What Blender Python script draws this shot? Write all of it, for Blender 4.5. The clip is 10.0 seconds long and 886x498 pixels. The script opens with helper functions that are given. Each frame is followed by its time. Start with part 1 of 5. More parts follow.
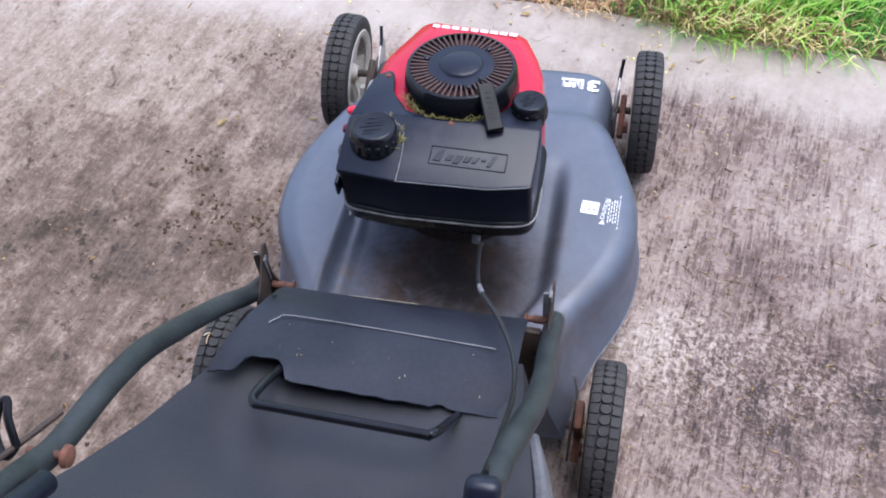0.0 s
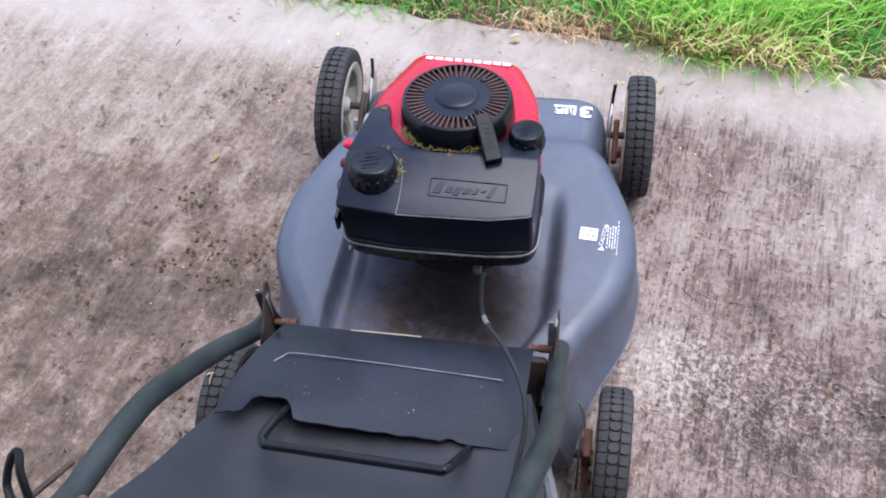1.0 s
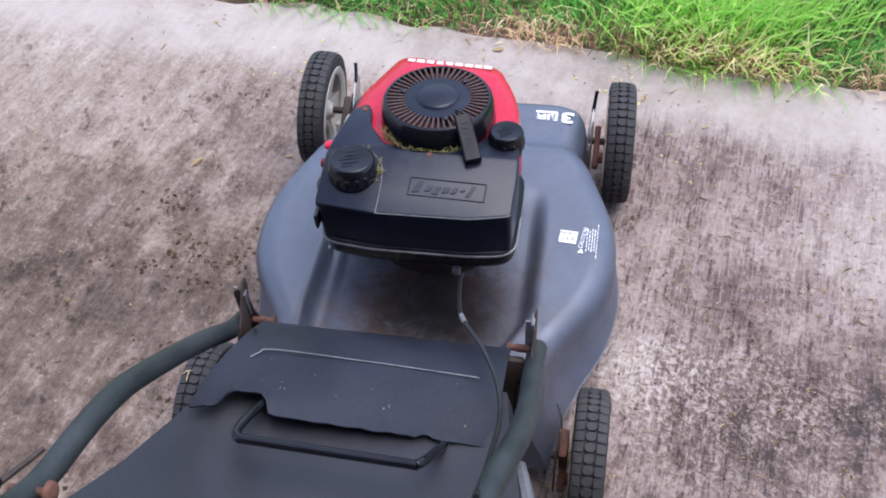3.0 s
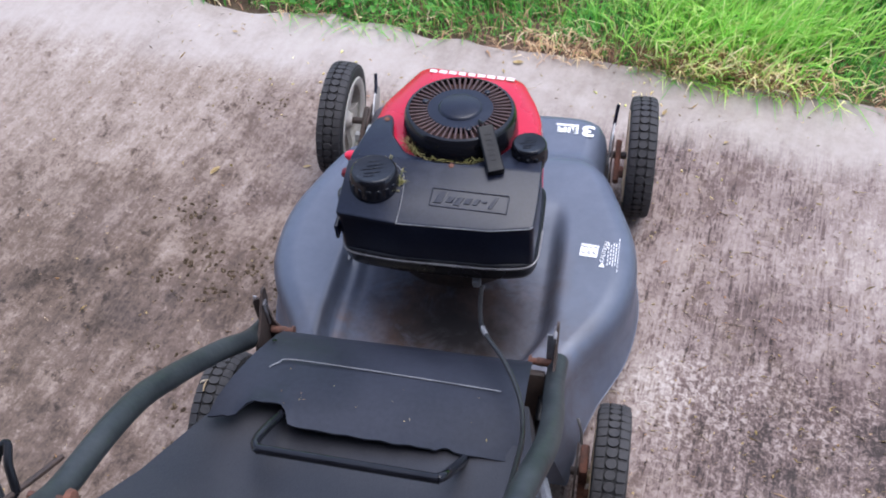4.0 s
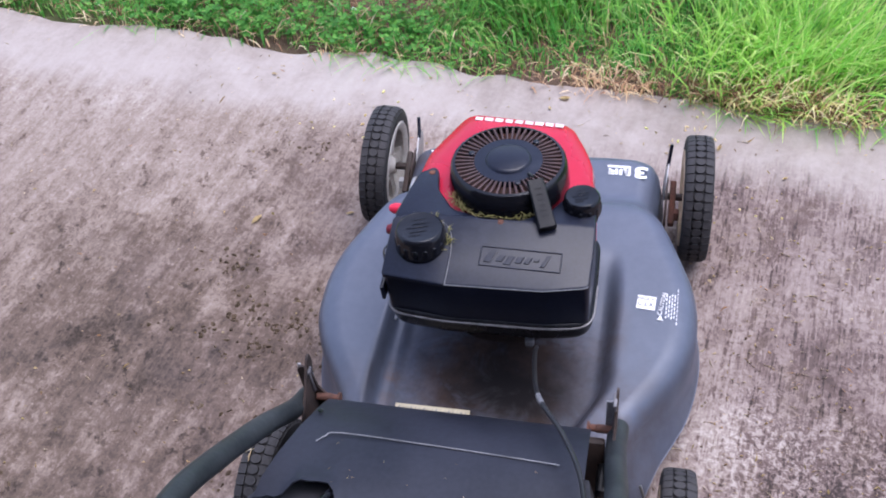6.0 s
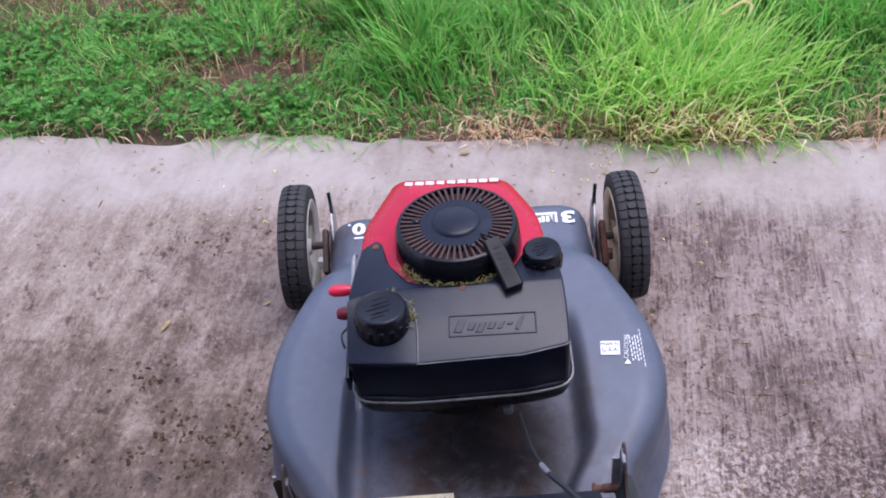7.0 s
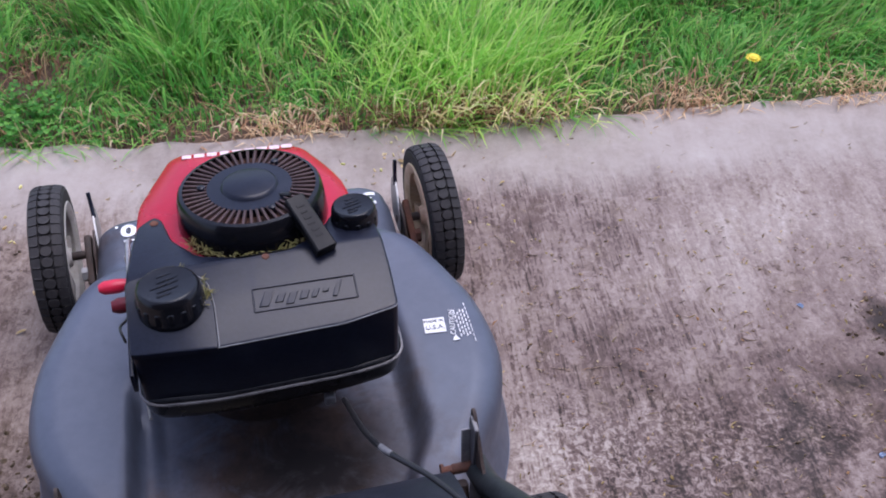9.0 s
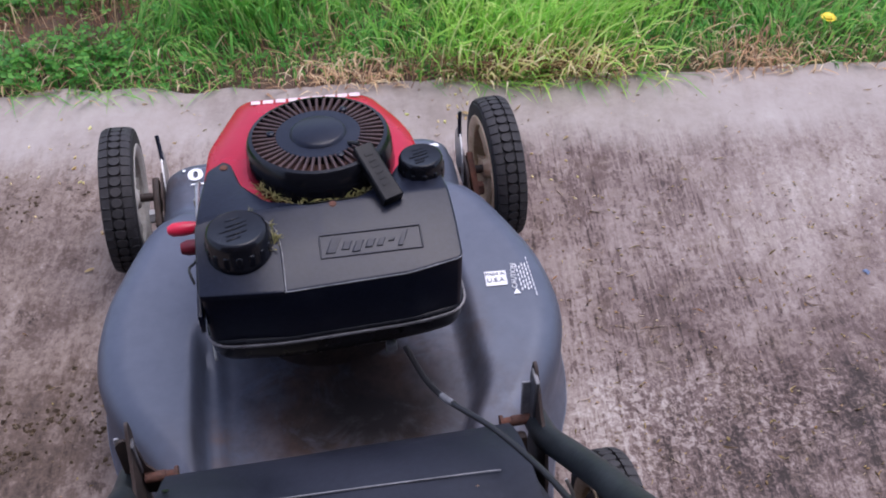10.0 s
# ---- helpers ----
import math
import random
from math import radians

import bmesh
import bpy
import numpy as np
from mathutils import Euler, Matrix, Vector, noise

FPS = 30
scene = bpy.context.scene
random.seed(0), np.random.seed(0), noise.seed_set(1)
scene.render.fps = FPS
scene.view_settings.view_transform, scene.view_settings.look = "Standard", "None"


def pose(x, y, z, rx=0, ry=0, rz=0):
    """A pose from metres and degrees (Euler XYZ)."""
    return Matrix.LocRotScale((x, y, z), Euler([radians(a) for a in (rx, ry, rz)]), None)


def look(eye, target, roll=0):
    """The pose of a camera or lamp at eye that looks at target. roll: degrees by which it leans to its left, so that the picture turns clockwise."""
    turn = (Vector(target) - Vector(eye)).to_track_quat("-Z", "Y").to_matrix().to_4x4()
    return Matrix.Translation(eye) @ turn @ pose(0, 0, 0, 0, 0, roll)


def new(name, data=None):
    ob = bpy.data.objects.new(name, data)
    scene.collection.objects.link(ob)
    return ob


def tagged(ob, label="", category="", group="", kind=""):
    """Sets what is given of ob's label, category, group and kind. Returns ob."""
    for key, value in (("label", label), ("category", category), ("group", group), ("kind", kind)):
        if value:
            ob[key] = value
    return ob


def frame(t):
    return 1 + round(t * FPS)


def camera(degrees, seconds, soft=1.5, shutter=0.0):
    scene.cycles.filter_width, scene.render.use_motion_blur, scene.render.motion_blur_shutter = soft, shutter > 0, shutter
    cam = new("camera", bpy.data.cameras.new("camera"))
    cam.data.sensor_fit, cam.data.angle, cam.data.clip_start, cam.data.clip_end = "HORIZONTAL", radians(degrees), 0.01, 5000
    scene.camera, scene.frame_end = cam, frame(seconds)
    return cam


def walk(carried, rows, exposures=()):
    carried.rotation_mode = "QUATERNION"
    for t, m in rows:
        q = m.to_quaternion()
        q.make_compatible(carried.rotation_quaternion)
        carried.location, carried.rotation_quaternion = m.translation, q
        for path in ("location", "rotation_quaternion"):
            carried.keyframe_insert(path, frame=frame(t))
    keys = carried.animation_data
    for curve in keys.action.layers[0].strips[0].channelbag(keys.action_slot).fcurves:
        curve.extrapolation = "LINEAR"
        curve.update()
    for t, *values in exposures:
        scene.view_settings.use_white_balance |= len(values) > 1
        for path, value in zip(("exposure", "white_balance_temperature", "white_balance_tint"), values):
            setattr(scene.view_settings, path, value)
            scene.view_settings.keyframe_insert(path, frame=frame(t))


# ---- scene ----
cam = camera(45.7, 10.0, soft=1.95)
PATH = [
    (0, (0.253, -1.394, 1.436), (-0.088, -0.252, -0.205), -6.4),
    (0.5, (0.235, -1.392, 1.431), (-0.081, -0.223, -0.195), -6.9),
    (1, (0.227, -1.388, 1.443), (-0.087, -0.205, -0.173), -6.8),
    (1.5, (0.234, -1.398, 1.438), (-0.074, -0.199, -0.167), -5.9),
    (2, (0.237, -1.405, 1.434), (-0.063, -0.19, -0.161), -5.5),
    (2.5, (0.237, -1.408, 1.429), (-0.058, -0.189, -0.163), -4.9),
    (3.8, (0.259, -1.41, 1.421), (-0.044, -0.197, -0.175), -6.3),
    (4, (0.225, -1.408, 1.416), (-0.09, -0.172, -0.159), -5.0),
    (4.2, (0.206, -1.398, 1.416), (-0.082, -0.152, -0.155), -5.9),
    (4.5, (0.193, -1.346, 1.419), (0.033, -0.105, -0.176), -6.0),
    (4.8, (0.172, -1.309, 1.435), (0.136, -0.083, -0.179), -5.4),
    (5, (0.165, -1.313, 1.425), (0.137, -0.084, -0.188), -3.6),
    (5.2, (0.199, -1.304, 1.418), (0.041, -0.099, -0.207), -4.6),
    (5.5, (0.23, -1.318, 1.4), (-0.153, -0.113, -0.186), -6.9),
    (5.7, (0.23, -1.33, 1.413), (-0.228, -0.13, -0.155), -10.3),
    (6.8, (0.05, -1.283, 1.379), (-0.045, 0.076, -0.123), -5.3),
    (7, (0.042, -1.274, 1.367), (-0.051, 0.081, -0.137), -7.2),
    (7.5, (0.002, -1.241, 1.324), (-0.025, 0.164, -0.138), -4.6),
    (8, (-0.016, -1.243, 1.277), (-0.033, 0.177, -0.17), -8.2),
    (8.5, (-0.007, -1.232, 1.18), (0.275, 0.176, -0.249), -4.2),
    (9, (-0.012, -1.236, 1.15), (0.353, 0.161, -0.274), 1.2),
    (9.5, (-0.012, -1.238, 1.15), (0.362, 0.15, -0.28), 1.2),
    (10, (-0.026, -1.236, 1.15), (0.228, 0.12, -0.337), 0.2),
]
# stops, kelvin and tint of the camera's own automatic picture
EXPOSURES = [(0, 1.55, 5820, 10.5), (1.5, 1.51, 5820, 10.5), (2.5, 1.45, 5820, 11.5), (4.0, 1.38, 5820, 12), (4.5, 1.42, 5840, 12), (5.0, 1.48, 5830, 11.5), (5.5, 1.44, 5780, 14.5), (7.0, 1.14, 5750, 20), (7.5, 1.07, 5700, 20), (8.0, 0.92, 5700, 20), (8.5, 0.92, 5700, 20.5), (9.5, 0.91, 5880, 20.5), (10, 0.88, 5880, 20.5)]
walk(cam, [(t, look(eye, target, roll)) for t, eye, target, roll in PATH], EXPOSURES)

# world: an overcast bright sky, one very soft sun
SUN_UP, SUN_ROUND = 72.0, 60.0
world = bpy.data.worlds.new("overcast_sky")
scene.world = world
world.use_nodes = True
wt = world.node_tree
sky = wt.nodes.new("ShaderNodeTexSky")
sky.sky_type = "NISHITA"
sky.sun_disc = False
sky.sun_elevation, sky.sun_rotation = radians(SUN_UP), radians(SUN_ROUND)
sky.air_density, sky.dust_density, sky.ozone_density = 1.0, 3.0, 2.0
cloud = wt.nodes.new("ShaderNodeMix")
cloud.data_type = "RGBA"
cloud.inputs[0].default_value = 0.35         # thin bright cloud over the blue
cloud.inputs[7].default_value = (5.4, 5.6, 6.6, 1)
wt.links.new(sky.outputs[0], cloud.inputs[6])
wt.links.new(cloud.outputs[2], wt.nodes["Background"].inputs[0])
wt.nodes["Background"].inputs[1].default_value = 0.12
sun = new("sun", bpy.data.lights.new("sun", "SUN"))
sun.data.energy, sun.data.angle, sun.data.color = 1.4, radians(50), (1.0, 0.94, 0.88)
sun.matrix_world = look((3 * math.sin(radians(SUN_ROUND)), 3 * math.cos(radians(SUN_ROUND)), 3 * math.tan(radians(SUN_UP))), (0, 0, 0))

# ---------- materials ----------


class Mat:
    """A small builder for procedural materials in object space."""

    def __init__(self, name, rough=0.5, metal=0.0, spec=0.5):
        self.m = bpy.data.materials.new(name)
        self.m.use_nodes = True
        self.t = self.m.node_tree
        self.b = self.t.nodes["Principled BSDF"]
        self.b.inputs["Roughness"].default_value = rough
        self.b.inputs["Metallic"].default_value = metal
        self.b.inputs["Specular IOR Level"].default_value = spec
        self.co = self.node("ShaderNodeTexCoord").outputs["Object"]
        self.last_bump = None

    def node(self, kind):
        return self.t.nodes.new(kind)

    def link(self, a, b):
        self.t.links.new(a, b)

    def mapped(self, scale=(1, 1, 1), turn=0.0, loc=(0, 0, 0)):
        n = self.node("ShaderNodeMapping")
        n.inputs["Scale"].default_value = scale
        n.inputs["Rotation"].default_value = (0, 0, radians(turn))
        n.inputs["Location"].default_value = loc
        self.link(self.co, n.inputs["Vector"])
        return n.outputs[0]

    def drawn(self, across, along, turn, loc=(0, 0, 0)):
        """Coordinates for marks drawn out along one direction: turned first, then scaled."""
        n = self.node("ShaderNodeMapping")
        n.vector_type = "TEXTURE"
        n.inputs["Scale"].default_value = (1 / across, 1 / along, 1)
        n.inputs["Rotation"].default_value = (0, 0, radians(turn))
        n.inputs["Location"].default_value = loc
        self.link(self.co, n.inputs["Vector"])
        return n.outputs[0]

    def noise(self, scale, detail=4, rough=0.55, vec=None, warp=0.0):
        n = self.node("ShaderNodeTexNoise")
        n.inputs["Scale"].default_value, n.inputs["Detail"].default_value = scale, detail
        n.inputs["Roughness"].default_value, n.inputs["Distortion"].default_value = rough, warp
        self.link(vec if vec else self.co, n.inputs["Vector"])
        return n.outputs["Fac"]

    def ramp(self, fac, *stops):
        n = self.node("ShaderNodeValToRGB")
        el = n.color_ramp.elements
        while len(el) < len(stops):
            el.new(0.5)
        for e, (p, c) in zip(el, stops):
            e.position = p
            e.color = (*c, 1) if isinstance(c, tuple) else (c, c, c, 1)
        self.link(fac, n.inputs[0])
        return n.outputs[0]

    def mix(self, fac, a, b, blend="MIX"):
        n = self.node("ShaderNodeMix")
        n.data_type, n.blend_type = "RGBA", blend
        for sock, v in ((n.inputs[0], fac), (n.inputs[6], a), (n.inputs[7], b)):
            if isinstance(v, (int, float)):
                sock.default_value = v if sock == n.inputs[0] else (v, v, v, 1)
            elif isinstance(v, tuple):
                sock.default_value = (*v, 1)
            else:
                self.link(v, sock)
        return n.outputs[2]

    def math(self, op, a, b=0.0, clamp=False):
        n = self.node("ShaderNodeMath")
        n.operation, n.use_clamp = op, clamp
        for sock, v in ((n.inputs[0], a), (n.inputs[1], b)):
            if isinstance(v, (int, float)):
                sock.default_value = v
            else:
                self.link(v, sock)
        return n.outputs[0]

    def axis(self, which, vec=None):
        n = self.node("ShaderNodeSeparateXYZ")
        self.link(vec if vec else self.co, n.inputs[0])
        return n.outputs[which]

    def spot(self, x, y, rx, ry, soft=0.6, wob=0.35, scale=9.0):
        """1 inside a ragged ellipse round (x, y), 0 outside."""
        m = self.mapped((1 / rx, 1 / ry, 0), 0, (-x / rx, -y / ry, 0))
        ln = self.node("ShaderNodeVectorMath")
        ln.operation = "LENGTH"
        self.link(m, ln.inputs[0])
        d = self.math("ADD", ln.outputs["Value"], self.math("MULTIPLY", self.math("SUBTRACT", self.noise(scale, 5, 0.65), 0.5), 2.5 * wob))
        return self.ramp(d, (max(0.0, 1 - soft), 1.0), (1.0, 0.0))

    def colour(self, c):
        if isinstance(c, tuple):
            self.b.inputs["Base Color"].default_value = (*c, 1)
        else:
            self.link(c, self.b.inputs["Base Color"])
        return self

    def rough(self, v):
        self.link(v, self.b.inputs["Roughness"])
        return self

    def bump(self, height, strength=0.3, dist=0.002):
        n = self.node("ShaderNodeBump")
        n.inputs["Strength"].default_value, n.inputs["Distance"].default_value = strength, dist
        self.link(height, n.inputs["Height"])
        if self.last_bump:
            self.link(self.last_bump, n.inputs["Normal"])
        self.last_bump = n.outputs[0]
        self.link(self.last_bump, self.b.inputs["Normal"])
        return self


def mottled(name, a, b, scale, rough, metal=0.0, bump=0.15, fine=None, spec=0.5, dist=0.001, spread=0.18):
    """Two tones by a coarse and a fine noise, roughness that wanders, fine relief."""
    k = Mat(name, rough, metal, spec)
    f = fine or scale * 9
    n1, n2 = k.noise(scale, 5), k.noise(f, 3)
    k.colour(k.ramp(k.mix(0.35, n1, n2), (0.32, a), (0.68, b)))
    k.rough(k.ramp(n1, (0.3, max(0.02, rough - spread / 2)), (0.7, min(1.0, rough + spread / 2))))
    k.bump(n2, bump, dist)
    return k.m


def concrete_material():
    k = Mat("weathered_concrete", 0.85, 0, 0.3)
    along = k.mapped((1, 1, 1), -BAND_TURN)

    def part_of(w, n):
        return k.math("MULTIPLY", k.math("SUBTRACT", n, 0.5), w)

    def total(*terms):
        out = terms[0]
        for t in terms[1:]:
            out = k.math("ADD", out, t)
        return out

    def times(*terms):
        out = terms[0]
        for t in terms[1:]:
            out = k.math("MULTIPLY", out, t)
        return out
    big, mid = k.noise(1.9, 6, 0.6), k.noise(7, 6, 0.65, None, 0.5)
    hand = k.noise(24, 6, 0.7, None, 0.4)
    grit = k.noise(95, 5, 0.72, None, 0.5)
    fine = k.noise(280, 4, 0.7)
    # the trowelled band along the lawn edge is smooth and pale, its inner edge ragged
    gap = k.math("SUBTRACT", BAND_Y + 0.2, k.axis(1, along))
    wob = total(part_of(0.16, k.noise(4, 5, 0.65)), part_of(0.13, k.noise(1.0, 4, 0.7, k.drawn(60, 9, LINE_TURN))))
    band = k.ramp(k.math("ADD", gap, wob), (0.14, 1.0), (0.22, 0.0))
    rough_part = k.math("SUBTRACT", 1.0, k.math("MULTIPLY", band, 0.9))
    # the east side keeps its broom marks, the west side is worn nearly smooth
    swept = k.ramp(total(k.math("MULTIPLY", k.axis(0), 0.5), 0.5, part_of(0.25, mid)), (0.30, 0.22), (0.55, 1.0), (0.76, 1.0), (0.90, 0.22))
    lines = k.noise(1.0, 2, 0.6, k.drawn(190, 14, LINE_TURN), 0.15)
    chop = k.noise(1.0, 4, 0.7, k.drawn(110, 75, LINE_TURN, (4, 4, 0)), 0.4)
    drag = k.noise(1.0, 5, 0.68, k.drawn(58, 13, LINE_TURN, (1, 5, 0)), 0.4)
    wide = k.noise(1.0, 5, 0.66, k.drawn(26, 13, LINE_TURN, (3, 1, 0)), 0.4)
    groove = times(k.ramp(lines, (0.41, 1.0), (0.455, 0.0)), k.ramp(wide, (0.44, 1.0), (0.60, 0.25)), k.ramp(chop, (0.40, 0.25), (0.52, 1.0)), swept)
    ridge = times(k.ramp(lines, (0.555, 0.0), (0.60, 1.0)), k.ramp(wide, (0.44, 0.15), (0.56, 1.0)), k.ramp(chop, (0.44, 0.1), (0.54, 1.0)), swept)
    # brown-black film that settles in patches drawn out along the broom marks
    patch = k.noise(1.0, 6, 0.68, k.drawn(13, 8.0, LINE_TURN, (7, 2, 0)), 0.3)
    film = k.ramp(total(patch, part_of(0.35, big), part_of(0.8, hand), part_of(0.9, chop)), (0.45, 0.0), (0.56, 1.0))
    film = times(film, k.math("ADD", times(swept, 0.55), 0.45))
    v = total(k.math("SUBTRACT", 0.628, times(swept, 0.02)), part_of(0.20, big), part_of(0.16, mid), part_of(0.24, hand), part_of(0.24, drag), part_of(0.50, grit), part_of(0.28, fine),
              times(film, -0.17), times(groove, k.math("ADD", times(film, -0.06), -0.19)), times(ridge, k.math("ADD", times(film, 0.18), 0.05)))
    # soft bands of run-off, mostly on the worn side
    wash = k.noise(1.0, 4, 0.6, k.drawn(9, 1.4, LINE_TURN, (7, 2, 0)))
    v = k.math("ADD", v, times(k.math("SUBTRACT", 0.5, wash), k.math("SUBTRACT", 0.28, times(swept, 0.14))))
    smear = k.noise(1.0, 5, 0.62, k.drawn(34, 7, LINE_TURN - 9, (2, 8, 0)), 0.2)
    v = k.math("ADD", v, times(k.math("SUBTRACT", smear, 0.5), k.math("SUBTRACT", 0.62, times(swept, 0.42))))
    # small dark pits
    pits = times(k.ramp(k.noise(70, 4, 0.65, None, 0.8), (0.58, 0.0), (0.64, 1.0)), k.ramp(k.noise(5, 4, 0.6), (0.46, 0.1), (0.62, 1.0)))
    v = k.math("SUBTRACT", v, times(pits, 0.16))
    v = k.math("ADD", times(k.math("SUBTRACT", v, 0.565), 0.70), 0.572)
    # crisp chips of brown moss crust on the worn side
    crust = times(k.ramp(k.noise(1.0, 6, 0.74, k.drawn(34, 26, LINE_TURN + 25, (2, 4, 0)), 0.1), (0.56, 0.0), (0.61, 1.0)), k.ramp(k.noise(1.0, 4, 0.6, k.drawn(9, 5, LINE_TURN, (5, 3, 0))), (0.51, 0.0), (0.58, 1.0)), k.ramp(swept, (0.2, 1.0), (0.7, 0.12)), rough_part)
    v = k.math("SUBTRACT", v, times(crust, 0.22))
    cream = times(k.ramp(k.noise(1.0, 5, 0.70, k.drawn(90, 60, LINE_TURN + 70, (9, 1, 0)), 0.1), (0.62, 0.0), (0.66, 1.0)), k.ramp(swept, (0.2, 1.0), (0.7, 0.2)), rough_part)
    v = k.math("ADD", v, times(cream, 0.13))
    for x, y, rx, ry, force in STAINS:
        v = k.math("SUBTRACT", v, k.math("MULTIPLY", k.spot(x, y, rx, ry, 0.95, 0.55, 16.0), 0.17 * force))
    # peeling pale skin over dark ground beside the rear wheel
    scab = k.noise(1.0, 5, 0.72, k.drawn(125, 105, LINE_TURN + 60), 0.9)
    fleck = k.math("SUBTRACT", k.ramp(scab, (0.49, 0.0), (0.57, 1.0)), k.ramp(scab, (0.40, 0.42), (0.50, 0.0)))
    for x, y, rx, ry, force in FLECKS:
        v = k.math("ADD", v, times(k.spot(x, y, rx, ry, 0.9), fleck, 0.115 * force))
    for x, y, rx, ry, force in PALE:
        v = k.math("ADD", v, k.math("MULTIPLY", k.spot(x, y, rx, ry, 0.9), 0.16 * force))
    mauve = k.ramp(v, (0.20, (0.030, 0.021, 0.018)), (0.40, (0.112, 0.077, 0.068)), (0.54, (0.208, 0.160, 0.142)), (0.68, (0.300, 0.251, 0.222)), (0.86, (0.425, 0.376, 0.340)))
    brown = k.ramp(v, (0.20, (0.028, 0.019, 0.013)), (0.40, (0.107, 0.075, 0.056)), (0.54, (0.206, 0.158, 0.128)), (0.68, (0.300, 0.250, 0.213)), (0.86, (0.420, 0.380, 0.350)))
    west = k.ramp(total(k.math("MULTIPLY", k.axis(0), -0.8), part_of(0.6, mid), part_of(0.8, big), 0.35), (0.25, 0.0), (0.85, 1.0))
    rusty = k.ramp(k.noise(15, 5, 0.7), (0.50, 0.0), (0.66, 0.55))
    rough_col = k.mix(k.math("MAXIMUM", k.math("MAXIMUM", west, rusty), crust), mauve, brown)
    pv = total(0.47, part_of(0.7, big), part_of(0.7, mid), part_of(0.36, hand), part_of(0.26, grit), part_of(0.3, smear))
    pale = k.ramp(pv, (0.25, (0.225, 0.186, 0.160)), (0.5, (0.322, 0.279, 0.248)), (0.8, (0.395, 0.355, 0.325)))
    col = k.mix(k.math("MULTIPLY", band, 0.92), rough_col, pale)
    k.colour(col)
    k.rough(k.ramp(mid, (0.3, 0.68), (0.7, 0.92)))
    k.bump(k.math("MULTIPLY", groove, rough_part), -0.35, 0.002)
    k.bump(k.math("MULTIPLY", k.mix(0.5, grit, fine), rough_part), 0.35, 0.0020)
    k.bump(fine, 0.12, 0.0008)
    return k.m


def soil_material():
    """Garden soil, overgrown by short turf away from the worn strip by the drive."""
    k = Mat("soil_and_turf", 0.95, 0, 0.2)
    n1, n2, n3 = k.noise(14, 5), k.noise(90, 4, 0.7), k.noise(0.7, 5, 0.6)
    soil = k.ramp(k.mix(0.35, n1, n2), (0.32, (0.062, 0.038, 0.027)), (0.68, (0.185, 0.125, 0.092)))
    turf = k.ramp(k.mix(0.5, n3, n2), (0.35, (0.035, 0.085, 0.018)), (0.65, (0.075, 0.150, 0.032)))
    k.colour(k.mix(k.spot(0.0, 0.6, 1.7, 0.85, 0.5, 0.3, 2.5), turf, soil))
    k.bump(n2, 0.8, 0.01)
    return k.m


def dusty_black():
    """Black moulded plastic with thin brown-grey dust in patches."""
    k = Mat("dusty_black_shroud", 0.30, 0, 0.30)
    n1, n2, n3 = k.noise(7, 5, 0.6, None, 0.5), k.noise(45, 5, 0.7), k.noise(220, 3, 0.6)
    black = k.ramp(n3, (0.3, (0.0030, 0.0041, 0.0100)), (0.7, (0.0070, 0.0092, 0.0200)))
    dust = k.math("MULTIPLY", k.ramp(n1, (0.44, 0.0), (0.72, 1.0)), k.ramp(n2, (0.44, 0.05), (0.64, 0.8)))
    k.colour(k.mix(dust, black, (0.022, 0.025, 0.039)))
    k.rough(k.mix(dust, 0.28, 0.55))
    k.bump(n3, 0.15, 0.0008)
    return k.m


def leaf_material(name, tones, rough=0.55):
    k = Mat(name, rough, 0, 0.3)
    g = k.node("ShaderNodeNewGeometry")
    col = k.ramp(g.outputs["Random Per Island"], *[(i / max(1, len(tones) - 1), c) for i, c in enumerate(tones)])
    patch = k.ramp(k.noise(3.0, 3), (0.3, 0.82), (0.7, 1.22))
    k.colour(k.mix(0.6, col, patch, "MULTIPLY"))
    k.b.inputs["Subsurface Weight"].default_value = 0.0
    tr = k.node("ShaderNodeBsdfTranslucent")
    k.link(col, tr.inputs[0])
    ms = k.node("ShaderNodeMixShader")
    ms.inputs[0].default_value = 0.5
    k.link(k.b.outputs[0], ms.inputs[1])
    k.link(tr.outputs[0], ms.inputs[2])
    k.link(ms.outputs[0], k.t.nodes["Material Output"].inputs[0])
    return k.m


